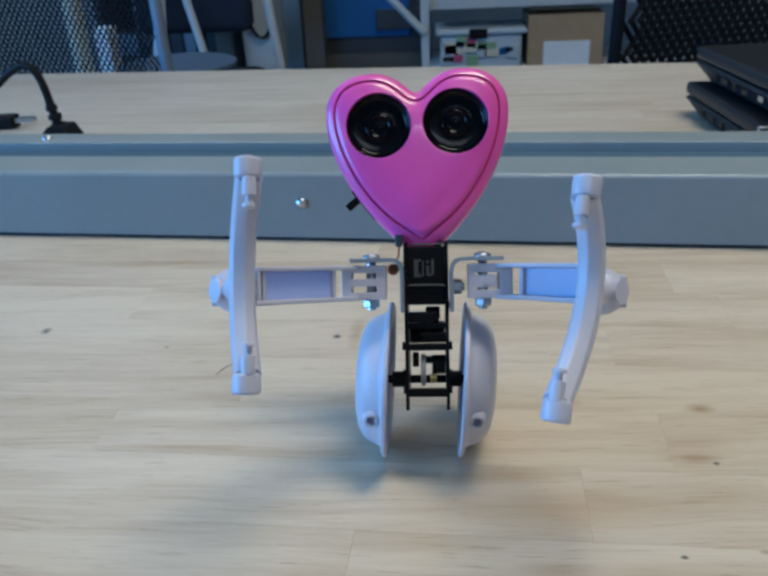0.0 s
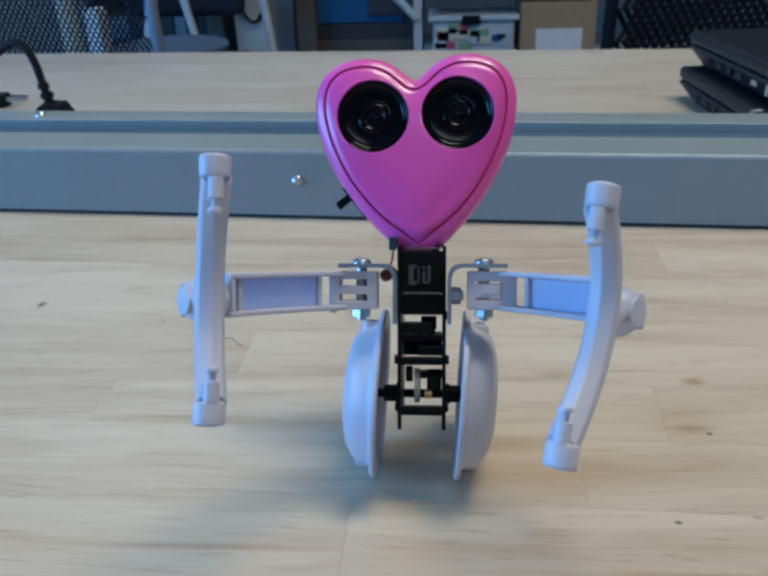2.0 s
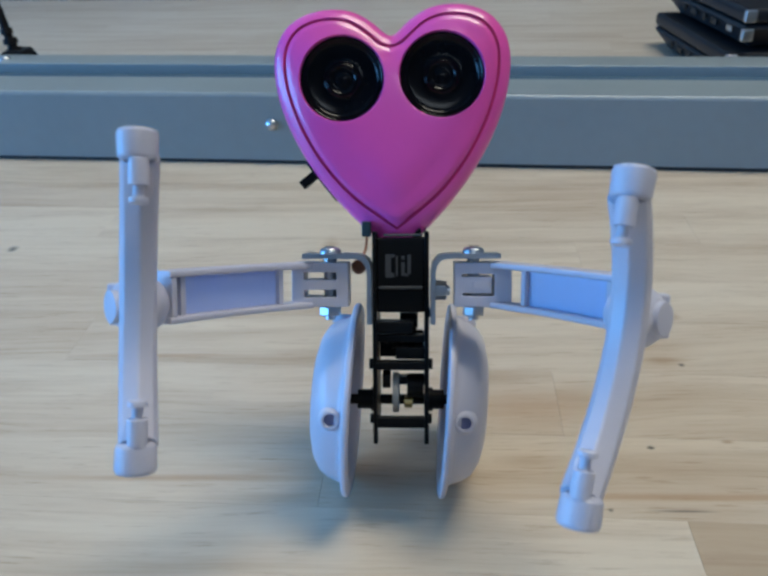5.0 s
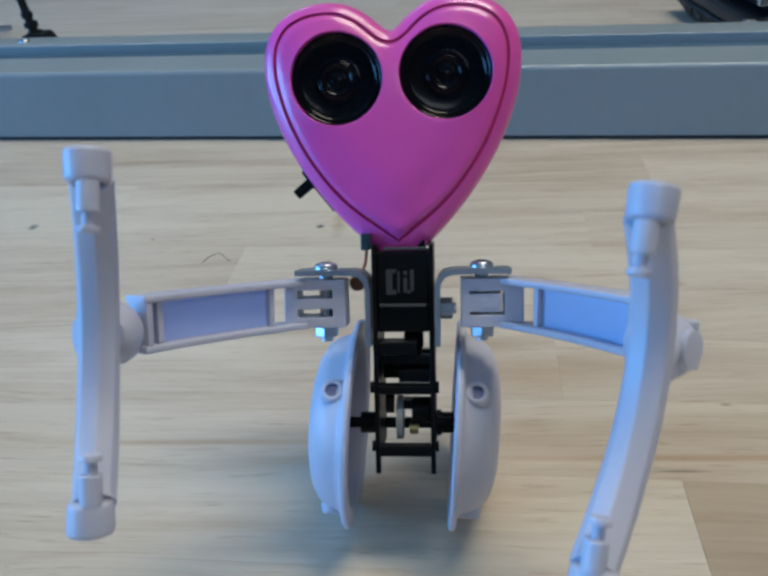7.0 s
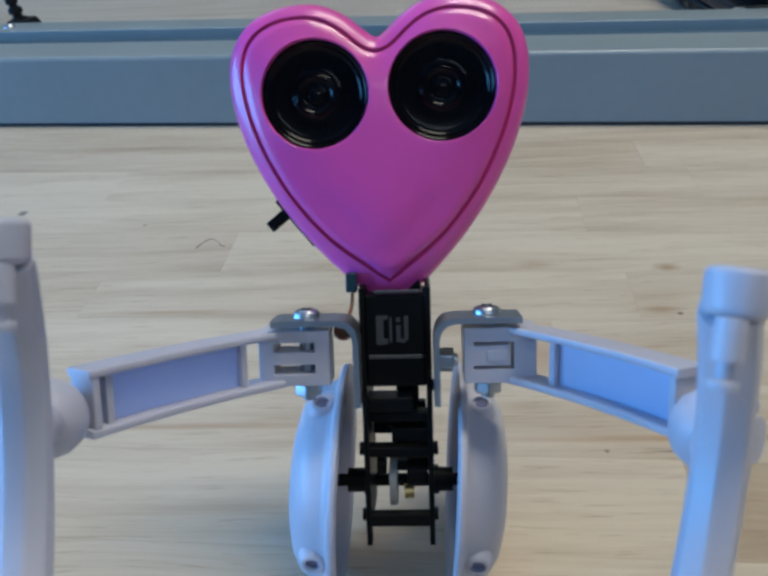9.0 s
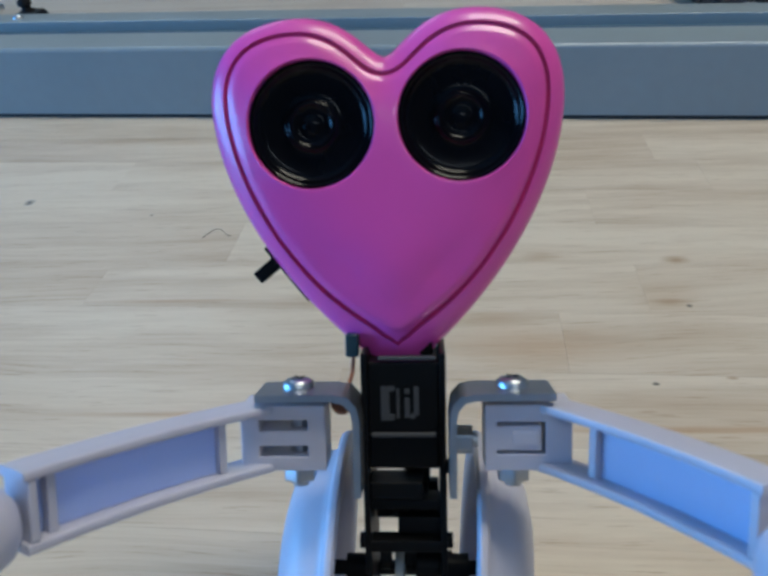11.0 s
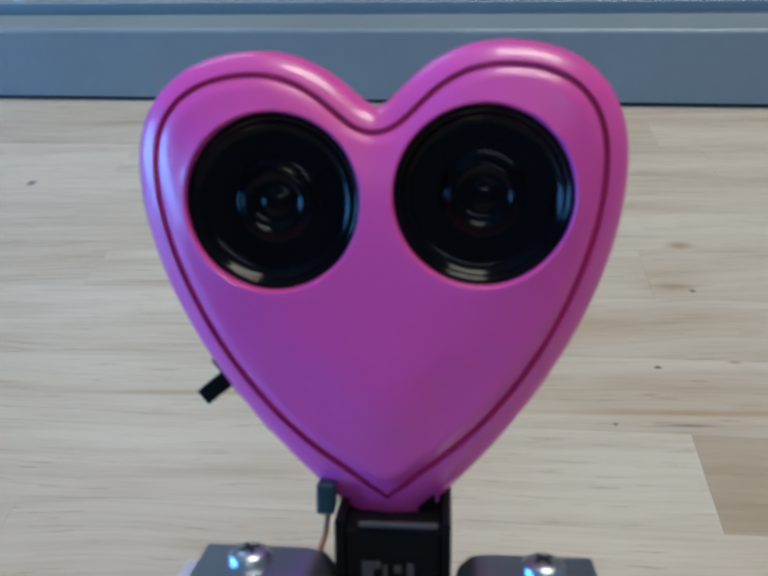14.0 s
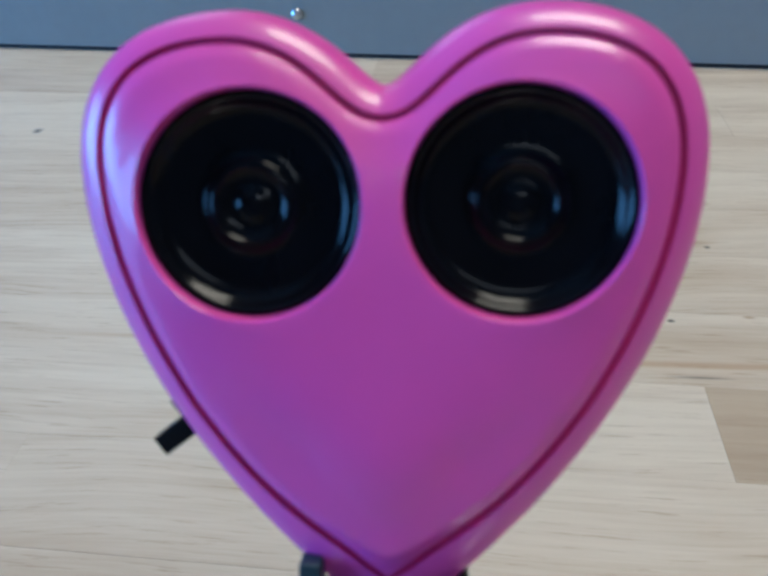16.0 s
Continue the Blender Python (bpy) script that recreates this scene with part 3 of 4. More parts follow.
def arm(parent, s):
    """A white plastic arm: hinge block, frame link with a recessed panel, round hub and the bowed grip in front."""
    bm = B()
    slotted_block(bm, s)
    block = part("hinge_block", bm, M_WHITE, parent)
    bm = B()
    rod(bm, (s * 18.9, -10.4, 27.2), (s * 18.9, -10.4, 40.6), 1.7, n=20)
    part("hinge_pin", bm, M_STEEL, block, "plain steel pin")
    if s > 0:
        bm = B()
        box(bm, (20.6, -14.6, 32.8), (4.2, 0.5, 2.2), 0.15)
        part("raised_pad", bm, M_WHITE, block)
    # link frame: two rails on a shallow arc outwards and forwards, ribs and a thin sheet between them
    a, b = Vector((s * 25.0, -12.0, 32.7)), Vector((-53.0, -44.5, 32.6) if s < 0 else (48.5, -47.0, 31.8))
    n = (b - a).length
    back = Vector((0, 0, 1)).cross(b - a).normalized() * s

    def arc(t, off=0.0, z=0.0):
        return a.lerp(b, t) + back * (1.6 * 4 * t * (1 - t) + off) + Vector((0, 0, z))

    def plank(t0, t1, off, z, thick, high):
        bm = B()
        x, y, c = thick / 2, high / 2, 0.3
        sec = [(-x, c - y), (c - x, -y), (x - c, -y), (x, c - y), (x, y - c), (x - c, y), (c - x, y), (-x, y - c)]
        sweep(bm, [arc(t0 + (t1 - t0) * k / 16, off, z) for k in range(17)], sec)
        return bm

    link = new("link")
    link.parent = parent
    for k in (-1, 1):
        part("link_rail", plank(0, 1, 0, k * 5.2, 6.4, 1.5), M_WHITE, link)
    start = (9.0 if s < 0 else 10.5) / n
    for t, w in ((start, 3.4), (1 - 1.2 / n, 6.2)) + (((1 - 4.5 / n, 4.0),) if s < 0 else ()):
        part("rib", plank(t - 0.65 / n, t + 0.65 / n, 0, 0, w, 9.0), M_WHITE, link)
    part("panel", plank(start + 0.7 / n, 1 - 1.9 / n, 0.3, 0, 1.2, 9.1), M_PANEL, link, "thin translucent periwinkle sheet")
    # hub
    c = Vector((-56.5, -50.0, 31.6) if s < 0 else (49.2, -55.0, 29.7))
    bm = B()
    axis = Vector((s * 0.72, -0.66, 0.0))
    m = Matrix.Translation(c) @ axis.to_track_quat("Z", "Y").to_matrix().to_4x4()
    lathe(bm, [(0, -6.4), (2.8, -6.2), (4.8, -4.9), (6.3, -2.5), (6.6, -0.3), (6.1, 2.1), (4.6, 4.2), (3.6, 4.8), (3.5, 6.0), (0, 6.2)], m, 40)
    hub = part("hub", bm, M_WHITE, parent)
    for k in (-1, 1):
        bm = B()
        box(bm, c + Vector((s * 5.2, 1.3, k * 3.6)), (3.0, 2.6, 2.0), 0.5)
        part("lug", bm, M_WHITE, hub)
    # bowed grip
    top, bot, bow = (Vector((s * 43.7, -81.0, 60.8)), Vector((s * 43.8, -86.0, 11.2)), 4.6) if s < 0 else (Vector((38.9, -85.4, 53.5)), Vector((30.6, -91.9, 5.1)), 6.6)
    path = []
    for i in range(25):
        t = i / 24
        k = 4 * t * (1 - t)
        path.append(top.lerp(bot, t) + Vector((s * bow * k, 12.0 * k, 0)))
    sec = [(-3.3, -0.5), (-3.0, -1.1), (-1.7, -2.5), (-1.2, -2.7), (1.2, -2.7), (1.7, -2.5), (3.0, -1.1), (3.3, -0.5), (3.3, 1.4), (2.4, 2.6), (-2.4, 2.6), (-3.3, 1.4)]
    bm = B()
    sweep(bm, path, sec, Vector((0, 1, 0)))
    grip = part("grip", bm, M_WHITE, parent, "bowed white plastic grip with facetted sides", angle=22)
    mid = path[12]
    bm = B()
    rod(bm, mid + Vector((0, 1.5, 0)), c + Vector((-s * 1, -3, 0)), 2.6, 3.6, 24)
    part("stem", bm, M_WHITE, parent)
    ax = (top - bot).normalized()
    for end, k in ((top, 1), (bot, -1)):
        w = ax * k
        e = end + Vector((0, -0.6, 0))
        bm = B()
        rod(bm, e - w * 0.8, e + w * 4.6, 3.4, 3.6, 28, 0.9)
        cap = part("end_cap", bm, M_WHITE, grip)
        bm = B()
        f = e + Vector((-s * 0.8, -1.6, 0))
        rod(bm, f - w * 0.5, f - w * 5.2, 1.75, 1.75, 20, 0.2)
        rod(bm, f - w * 5.0, f - w * 7.2, 0.95, 0.95, 16)
        rod(bm, f - w * 7.2, f - w * 8.3, 1.75, 1.6, 20, 0.25)
        part("peg", bm, M_WHITE, grip)


def gearbox(parent):
    """The black column: two side plates, cross bars, gears and the drive axle."""
    for s in (-1, 1):
        bm = B()
        x = s * 7.0 - 0.3
        box(bm, (x, -0.5, 33.5), (1.2, 17.5, 26.0), 0.2)
        box(bm, (x, 1.5, 15.0), (1.2, 20.0, 14.0), 0.2)
        box(bm, (x, 2.8, 0.5), (1.2, 22.0, 17.5), 0.2)
        box(bm, (x, -6.0, -9.3), (1.2, 2.6, 4.8), 0.2)
        rod(bm, (x, -6.5, 10.6), (x + s * 1.6, -6.5, 10.6), 1.5, n=14)
        rod(bm, (x, -6.5, -4.6), (x + s * 1.4, -6.5, -4.6), 1.4, n=14)
        rod(bm, (x, -5.5, 24.5), (x + s * 1.2, -5.5, 24.5), 1.3, n=14)
        part("side_plate", bm, M_BLACK, parent)
    bm = B()
    box(bm, (-0.3, -1.0, 38.2), (13.0, 15.2, 13.4), 0.5)
    block = part("motor_block", bm, M_BLACK, parent)
    bm = B()
    box(bm, (-0.3, -8.75, 31.6), (11.6, 0.8, 0.8), 0.2)
    box(bm, (0.4, -8.4, 45.6), (10.4, 0.8, 0.7), 0.2)
    part("rib", bm, M_LOGO, block)
    bm = B()
    y = -8.75
    box(bm, (-3.6, y, 37.4), (1.5, 0.3, 6.2))
    box(bm, (-2.4, y, 40.1), (1.0, 0.3, 0.9))
    box(bm, (-2.4, y, 34.9), (1.0, 0.3, 1.1))
    box(bm, (-1.3, y, 37.4), (0.5, 0.3, 5.4))
    box(bm, (0.35, y, 36.6), (0.9, 0.32, 3.6))
    box(bm, (0.35, y, 39.6), (0.9, 0.3, 0.9))
    box(bm, (2.0, y, 37.8), (0.9, 0.3, 5.2))
    box(bm, (1.3, y, 35.0), (0.9, 0.3, 0.8))
    part("emblem", bm, M_LOGO, block, "dark grey raised emblem")
    bm = B()
    box(bm, (-0.3, -4.5, 28.0), (13.0, 6.8, 6.4), 0.5)
    part("lower_block", bm, M_BLACK, parent)
    for z, h, y, d, x, w in ((20.6, 3.2, -4.4, 7.0, -1.9, 9.8), (17.4, 2.0, -4.0, 5.0, -0.3, 13.0), (13.4, 3.2, -3.6, 6.0, 2.2, 8.0), (10.2, 2.2, -6.4, 4.4, -0.3, 13.0), (5.2, 2.2, -1.0, 5.0, 2.0, 8.4), (-5.6, 2.8, -6.5, 3.2, -0.3, 13.0)):
        bm = B()
        box(bm, (x, y, z), (w, d, h), 0.3)
        part("cross_bar", bm, M_BLACK, parent)
    for x, z, r, w in ((-1.4, 16.4, 2.4, 3.0), (2.6, 17.4, 2.8, 2.4), (3.6, 3.6, 3.4, 4.6), (-4.4, 5.4, 2.6, 2.2)):
        bm = B()
        rod(bm, (x - w / 2, -2.0, z), (x + w / 2, -2.0, z), r, n=18, bevel=0.2)
        part("gear", bm, M_BLACK, parent)
    bm = B()
    box(bm, (-0.3, 4.2, 14.6), (12.4, 3.0, 7.6), 0.4)
    box(bm, (1.8, 1.2, 21.6), (5.0, 4.0, 4.4), 0.4)
    part("back_block", bm, M_BLACK, parent)
    bm = B()
    rod(bm, (-2.6, -2.5, 1.8), (-0.9, -2.5, 1.8), 5.6, n=28, bevel=0.2)
    part("white_gear", bm, M_GEAR, parent, "off-white nylon gear")
    bm = B()
    rod(bm, (0.6, -2.5, -1.0), (2.8, -2.5, -1.0), 1.6, n=12)
    part("pinion", bm, M_BRASS, parent, "brass pinion")
    bm = B()
    rod(bm, (-24.6, 0, 0), (20.4, 0, 0), 1.5, n=16)
    for x0, x1, r in ((-13.4, -8.4, 2.9), (-9.4, -8.2, 3.6), (6.8, 12.0, 2.9), (7.4, 8.6, 3.5)):
        rod(bm, (x0, 0, 0), (x1, 0, 0), r, n=20)
    part("axle", bm, M_BLACK, parent, "black drive axle with hubs")
    bm = B()
    box(bm, (-9.7, -3.4, 47.2), (2.4, 3.6, 4.2), 0.3)
    part("connector", bm, M_TEAL, parent, "small teal connector")
    bm = B()
    lathe(bm, [(0, 1.0), (1.5, 0.8), (2.0, 0), (1.5, -0.8), (0, -1.0)], Matrix.Translation((-11.5, -8.0, 37.2)) @ Matrix.Rotation(radians(80), 4, "X"), 20)
    part("capacitor", bm, M_COPPER, parent, "small brown disc capacitor")
    bm = B()
    sweep(bm, [(-9.6, -3.2, 45.2), (-9.8, -4.4, 42.0), (-10.6, -6.6, 39.6)], circle(0.4, 8), Vector((1, 0, 0.3)))
    part("wire", bm, M_COPPER, parent, "thin red wire")
    # cross bolt on the right bracket
    bm = B()
    rod(bm, (8.9, -9.6, 31.0), (11.9, -9.6, 31.0), 2.7, n=6, bevel=0.3)
    rod(bm, (11.7, -9.6, 31.0), (12.8, -9.6, 31.0), 1.4, n=14)
    part("bolt", bm, M_STEEL, parent, "hex bolt")
    bm = B()
    box(bm, (-0.3, 1.5, 46.4), (11.0, 8.5, 3.0), 0.5)
    box(bm, (-2.4, 0.0, 49.0), (8.0, 6.0, 6.0), 0.6)
    part("neck", bm, M_BLACK, parent)


def wheel(parent, s):
    """A white flanged wheel with a hollow dome and three radial sockets; its axle is its own x."""
    w = new("wheel")
    bm = B()
    prof = [(0, 10.6), (8.0, 10.5), (13.0, 10.0), (16.6, 8.8), (19.4, 7.2), (21.0, 5.4), (22.0, 3.4), (22.6, 1.2), (23.4, 0.3), (25.2, 0.0), (27.6, 0.0), (28.3, 0.5), (28.3, 1.4), (27.8, 2.0), (25.6, 2.2), (24.6, 2.6), (24.0, 4.0), (23.0, 6.6), (21.3, 8.9), (18.2, 10.8), (14.0, 11.9), (8.0, 12.4), (0, 12.5)]
    lathe(bm, prof, Matrix.Rotation(radians(90 * s), 4, "Y"), 80)
    w.parent = parent
    part("dome", bm, M_WHITE, w, angle=38)
    for turn in (0, 91, 189):
        a = radians(turn)
        d = Vector((0, -math.cos(a), -math.sin(a)))
        bm = B()
        lathe(bm, [(3.5, 22.2), (2.95, 24.2), (2.6, 24.75), (2.15, 24.85), (1.8, 24.8), (1.7, 23.6)], Matrix.Translation((s * 5.2, 0, 0)) @ d.to_track_quat("Z", "Y").to_matrix().to_4x4(), 28)
        part("socket", bm, M_WHITE, w)
        # shallow disc; its blue-grey colour paints the shaded inside of the hole
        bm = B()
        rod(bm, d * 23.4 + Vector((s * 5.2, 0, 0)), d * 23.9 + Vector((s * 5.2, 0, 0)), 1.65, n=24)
        part("bore_disc", bm, M_BORE_SHADE, w)
    return w


M_BORE_SHADE = mat("bore_shade_blue_grey", (0.15, 0.16, 0.28), 0.6)


def robot():
    t = thing("toy_robot", pose(DRIVE[0][1], DRIVE[0][2], WHEEL * MM, DRIVE[0][4] - LEAN, 0, DRIVE[0][3]), "two-wheeled toy robot with pink heart head and white plastic arms", "robot")
    head = heart_shell()
    head.parent = t
    head.matrix_basis = pose(HEART[0] * MM, 0.003, 0.0003) @ pose(0, 0, 0.08, 0, -1.8, 0) @ pose(0, 0, -0.08)
    tagged(head, "glossy pink plastic heart with a cut line tinted darker for its shade")
    for x, w in EYES:
        eye(head, x, w)
    # slide switch on the heart's lower edge
    rot = Euler((0, radians(53), 0)).to_matrix()
    bm = B()
    box(bm, (-19.9, -0.8, 60.7), (13.0, 4.6, 1.6), 0.2, rot)
    sw = part("switch_plate", bm, M_BLACK, head)
    bm = B()
    box(bm, (-23.9, -1.2, 61.5), (2.5, 2.4, 5.8), 0.25, rot)
    part("slider", bm, M_BLACK, sw)
    for x in (-6.4, 6.4):
        bm = B()
        box(bm, (x, -4.6, 46.4), (1.0, 1.6, 2.0), 0.4)
        part("tab", bm, M_PINK, head)
    gearbox(t)
    for s in (-1, 1):
        bracket(t, s)
        pan_screw(t, s * 18.9, -10.2, 40.95)
        hex_nut(t, s * 18.9, -11.2, 27.0)
        arm(t, s)
    for ch in t.children:
        if not ch.name.startswith("axle"):
            ch.matrix_basis = pose(0, -0.0098, 0.0031) @ ch.matrix_basis
    return t, wheel(t, -1), wheel(t, 1)


ROBOT, WHEEL_A, WHEEL_B = robot()


# ---- on the desk ----
def laptop(m, label, w=230.0, d=160.0, h=30.0):
    """A closed thick laptop, its near left corner at the origin, w along x and d along y."""
    t = thing("laptop", m, label, "laptop", "stacked laptops")
    bm = B()
    box(bm, (w / 2, d / 2, h * 0.30), (w, d, h * 0.56), 2.5)
    for v in bm.verts:
        if v.co.z < h * 0.12:
            v.co.x += 9 * (1 if v.co.x < w / 2 else -1)
            v.co.y += 9 * (1 if v.co.y < d / 2 else -1)
    base = part("base", bm, M_LAPTOP_SIDE, t)
    bm = B()
    box(bm, (w / 2, d / 2, h * 0.80), (w + 1, d + 1, h * 0.36), 3.0)
    part("lid", bm, M_LAPTOP, t)
    for k, y in enumerate((52, 70, 92, 112)):
        bm = B()
        if k in (0, 2):
            box(bm, (0.1, y, h * 0.36), (1.2, 11, 4.2), 0.3)
        else:
            rod(bm, (-0.5, y, h * 0.36), (1, y, h * 0.36), 2.6, n=16)
        part("port", bm, M_PORT_SLOT, base)
    bm = B()
    box(bm, (-0.1, 24, h * 0.38), (1.0, 9, 4.0), 0.3)
    part("vent", bm, M_SILVER, base, "bright metal socket")
    for z in (0.36, 0.80):
        bm = B()
        box(bm, (3, 1.0, h * z), (9, 4.5, h * 0.30), 1.4)
        part("hinge", bm, M_SILVER, t, "bright hinge end")
    for x in (20, w - 20):
        for y in (20, d - 20):
            bm = B()
            rod(bm, (x, y, -0.6), (x, y, 1.4), 5, n=14)
            part("foot", bm, M_RUBBER, t)


laptop(pose(0.2276, 0.5690, 0.0012, 0, 0, 2.9), "closed charcoal laptop at the bottom of a stack on the desk")
laptop(pose(0.2360, 0.5700, 0.0322, 0, 0, 4.0), "closed charcoal laptop with side ports on top of another laptop")


def bundle():
    bm = B()
    pts = [(0.29, 0.62), (0.32, 0.60), (0.36, 0.62), (0.34, 0.66), (0.29, 0.65), (0.30, 0.60), (0.36, 0.60), (0.39, 0.64)]
    path = [(p[0] * 1000 + 25, p[1] * 1000 + 35, 66 + 3 * (i % 3)) for i, p in enumerate(pts)]
    fine = []
    for i in range(len(path) - 1):
        for k in range(5):
            a, b = Vector(path[i]), Vector(path[i + 1])
            fine.append(a.lerp(b, k / 5))
    sweep(bm, fine, circle(3.6, 10))
    tagged(part("cable_bundle", bm, M_RUBBER), "coiled black cable on the upper laptop", "cable")


bundle()


def power_plug():
    t = thing("power_cord", pose(-0.370, 0.700, 0.0), "black moulded power plug with a ribbed cord on the desk", "power cord")
    bm = B()
    box(bm, (0, 0, 7), (37, 24, 13), 2)
    for v in bm.verts:
        k = max(0.0, v.co.z - 1) / 13
        v.co.x = v.co.x * (1 - 0.55 * k) + 2 * k
    part("plug_body", bm, M_RUBBER, t)
    for i in range(5):
        bm = B()
        c = Vector((-1.0 - 1.0 * i, 1 + 0.6 * i, 12 + 4.2 * i))
        d = Vector((-1.0, 0.6, 4.2)).normalized()
        r = 7.6 - 0.5 * i if i % 2 == 0 else 5.0 - 0.3 * i
        rod(bm, c - d * 2.6, c + d * 2.6, r, r * 0.92, 18, 0.6)
        part("strain_relief", bm, M_RUBBER, t)
    bm = B()
    path = bez(((-5, 3, 30), (-8, 5, 54), (-14, 6, 70), (-26, 8, 68)), 14) + bez(((-26, 8, 68), (-48, 10, 64), (-90, 30, 20), (-160, 60, 4)), 15)
    sweep(bm, path, circle(3.8, 12))
    part("cord", bm, M_RUBBER, t)


def plug_pins():
    t = thing("plug_end", pose(-0.436, 0.745, 0.0), "black two-pin plug with bright prongs lying on the desk", "plug")
    bm = B()
    box(bm, (-16, 0, 7), (30, 18, 13), 2.5)
    part("plug_body", bm, M_RUBBER, t)
    for y in (-4, 5):
        bm = B()
        box(bm, (8, y, 8), (19, 1.6, 5), 0.4)
        part("prong", bm, M_SILVER, t, "bright metal prong")


power_plug()
plug_pins()


def fibre():
    bm = B()
    sweep(bm, [(-104 + 13 * t, 283.5 + 5.5 * math.sin(math.pi * min(t * 1.15, 1)) + 1.2 * t, 0.25 + 1.2 * math.sin(math.pi * t)) for t in [i / 16 for i in range(17)]], circle(0.16, 6))
    tagged(part("fibre", bm, M_BROWN), "thin curled brown fibre lying on the workbench", "fibre")


fibre()


# ---- chairs behind the desk ----
def mesh_sheet(bm, fx, x0, x1, z0, z1, pitch, r):
    """Crossing slanted strands, lying on the surface y = fx(x, z)."""
    for sgn in (-1, 1):
        c = x0 - (z1 - z0)
        while c < x1 + (z1 - z0):
            pts = []
            for i in range(13):
                z = z0 + (z1 - z0) * i / 12
                x = c + sgn * (z - (z0 if sgn > 0 else z1)) * 0.75 if sgn > 0 else c + (z1 - z) * 0.75
                if x0 <= x <= x1:
                    pts.append((x, fx(x, z), z))
            if len(pts) > 2:
                sweep(bm, pts, circle(r, 5), Vector((0, 1, 0)))
            c += pitch


def mesh_chair(m, label, pitch, r, w, frame_mat):
    """An office chair seen from behind or beside: mesh back in a bowed frame, seat, post and five-star foot."""
    t = thing("office_chair", m, label, "office chair", "office chairs")

    def fx(x, z):
        return 26 * (x / (w / 2)) ** 2 + 10 * math.sin((z + 120) / 160)

    bm = B()
    mesh_sheet(bm, fx, -w / 2 + 8, w / 2 - 8, -190, 330, pitch, r)
    part("back_mesh", bm, M_MESH, t, "dark open mesh")
    bm = B()
    loop = []
    for i in range(41):
        a = 2 * math.pi * i / 40
        x = (w / 2) * max(-1, min(1, 1.12 * math.cos(a)))
        z = 70 + 275 * max(-1, min(1, 1.12 * math.sin(a)))
        loop.append((x, fx(x, z), z))
    sweep(bm, loop, circle(9, 10), Vector((0, 1, 0.01)))
    part("back_frame", bm, frame_mat, t)
    bm = B()
    box(bm, (0, -230, -330), (460, 440, 60), 24)
    part("seat", bm, M_SEAT, t)
    bm = B()
    sweep(bm, [(0, 22, -150), (0, 40, -280), (0, -40, -370), (0, -200, -372)], circle(20, 12), Vector((1, 0, 0)))
    part("back_post", bm, M_MESH, t)
    bm = B()
    rod(bm, (0, -220, -362), (0, -220, -800), 24, n=20)
    part("gas_lift", bm, M_MESH, t)
    for k in range(5):
        a = 2 * math.pi * k / 5 + 0.3
        bm = B()
        sweep(bm, [(0, -220, -790), (150 * math.cos(a), -220 + 150 * math.sin(a), -800), (290 * math.cos(a), -220 + 290 * math.sin(a), -822)], [(-18, -12), (18, -12), (14, 12), (-14, 12)])
        leg = part("foot_arm", bm, M_MESH, t)
        bm = B()
        x, y = 290 * math.cos(a), -220 + 290 * math.sin(a)
        rod(bm, (x - 12, y, FLOOR_Z + 25 + 0.5), (x + 12, y, FLOOR_Z + 25 + 0.5), 25, n=20)
        part("castor", bm, M_RUBBER, leg)


mesh_chair(pose(-0.70, 1.22, 0, 0, 0, 172), "office chair with a dark open mesh back behind the desk", 10, 1.45, 580, M_CHAIR)
mesh_chair(pose(0.51, 1.24, 0, 0, 0, 196), "office chair with a black mesh back beside the laptops", 15, 4.0, 590, M_MESH)


# ---- far side of the room ----
def rack():
    """Steel storage rack with braced posts and shelves."""
    t = thing("storage_rack", pose(0.034, 2.3, 0.012), "pale grey steel storage rack with dark shelves", "storage rack")
    for x, y in ((-94, 0), (900, 0), (-94, 420), (900, 420)):
        bm = B()
        box(bm, (x, y, (FLOOR_Z + 888) / 2), (24, 24, 912 - FLOOR_Z), 1.5)
        part("post", bm, M_RACK, t)
    for z in (-262, -62, 330):
        bm = B()
        box(bm, (403, 210, z - 15), (970, 396, 30), 2)
        part("shelf", bm, M_RACK, t)
    bm = B()
    rod(bm, (-96, -18, -150), (-260, -18, 20), 11, n=14)
    part("brace", bm, M_RACK, t)


def tub():
    t = thing("storage_tub", pose(0.100, 2.40, -0.250), "cloudy plastic storage tub full of small coloured things", "storage tub")
    bm = B()
    box(bm, (0, 0, 50), (236, 170, 100), 10)
    part("tub_body", bm, M_TUB, t)
    bm = B()
    box(bm, (0, 0, 106), (262, 190, 16), 5)
    part("lid", bm, M_TUB, t)
    bm = B()
    box(bm, (-8, -94, 102), (52, 12, 26), 3)
    part("latch", bm, M_MESH, t, "dark latch")
    rng = random.Random(8)
    for k in range(16):
        bm = B()
        box(bm, (rng.uniform(-100, 100), -88, rng.uniform(15, 85)), (rng.uniform(25, 60), 6, rng.uniform(15, 38)), 2.5)
        part("content", bm, (M_GREEN, M_ROSE, M_CREAM, M_BLUE, M_TUB)[k % 5], t)


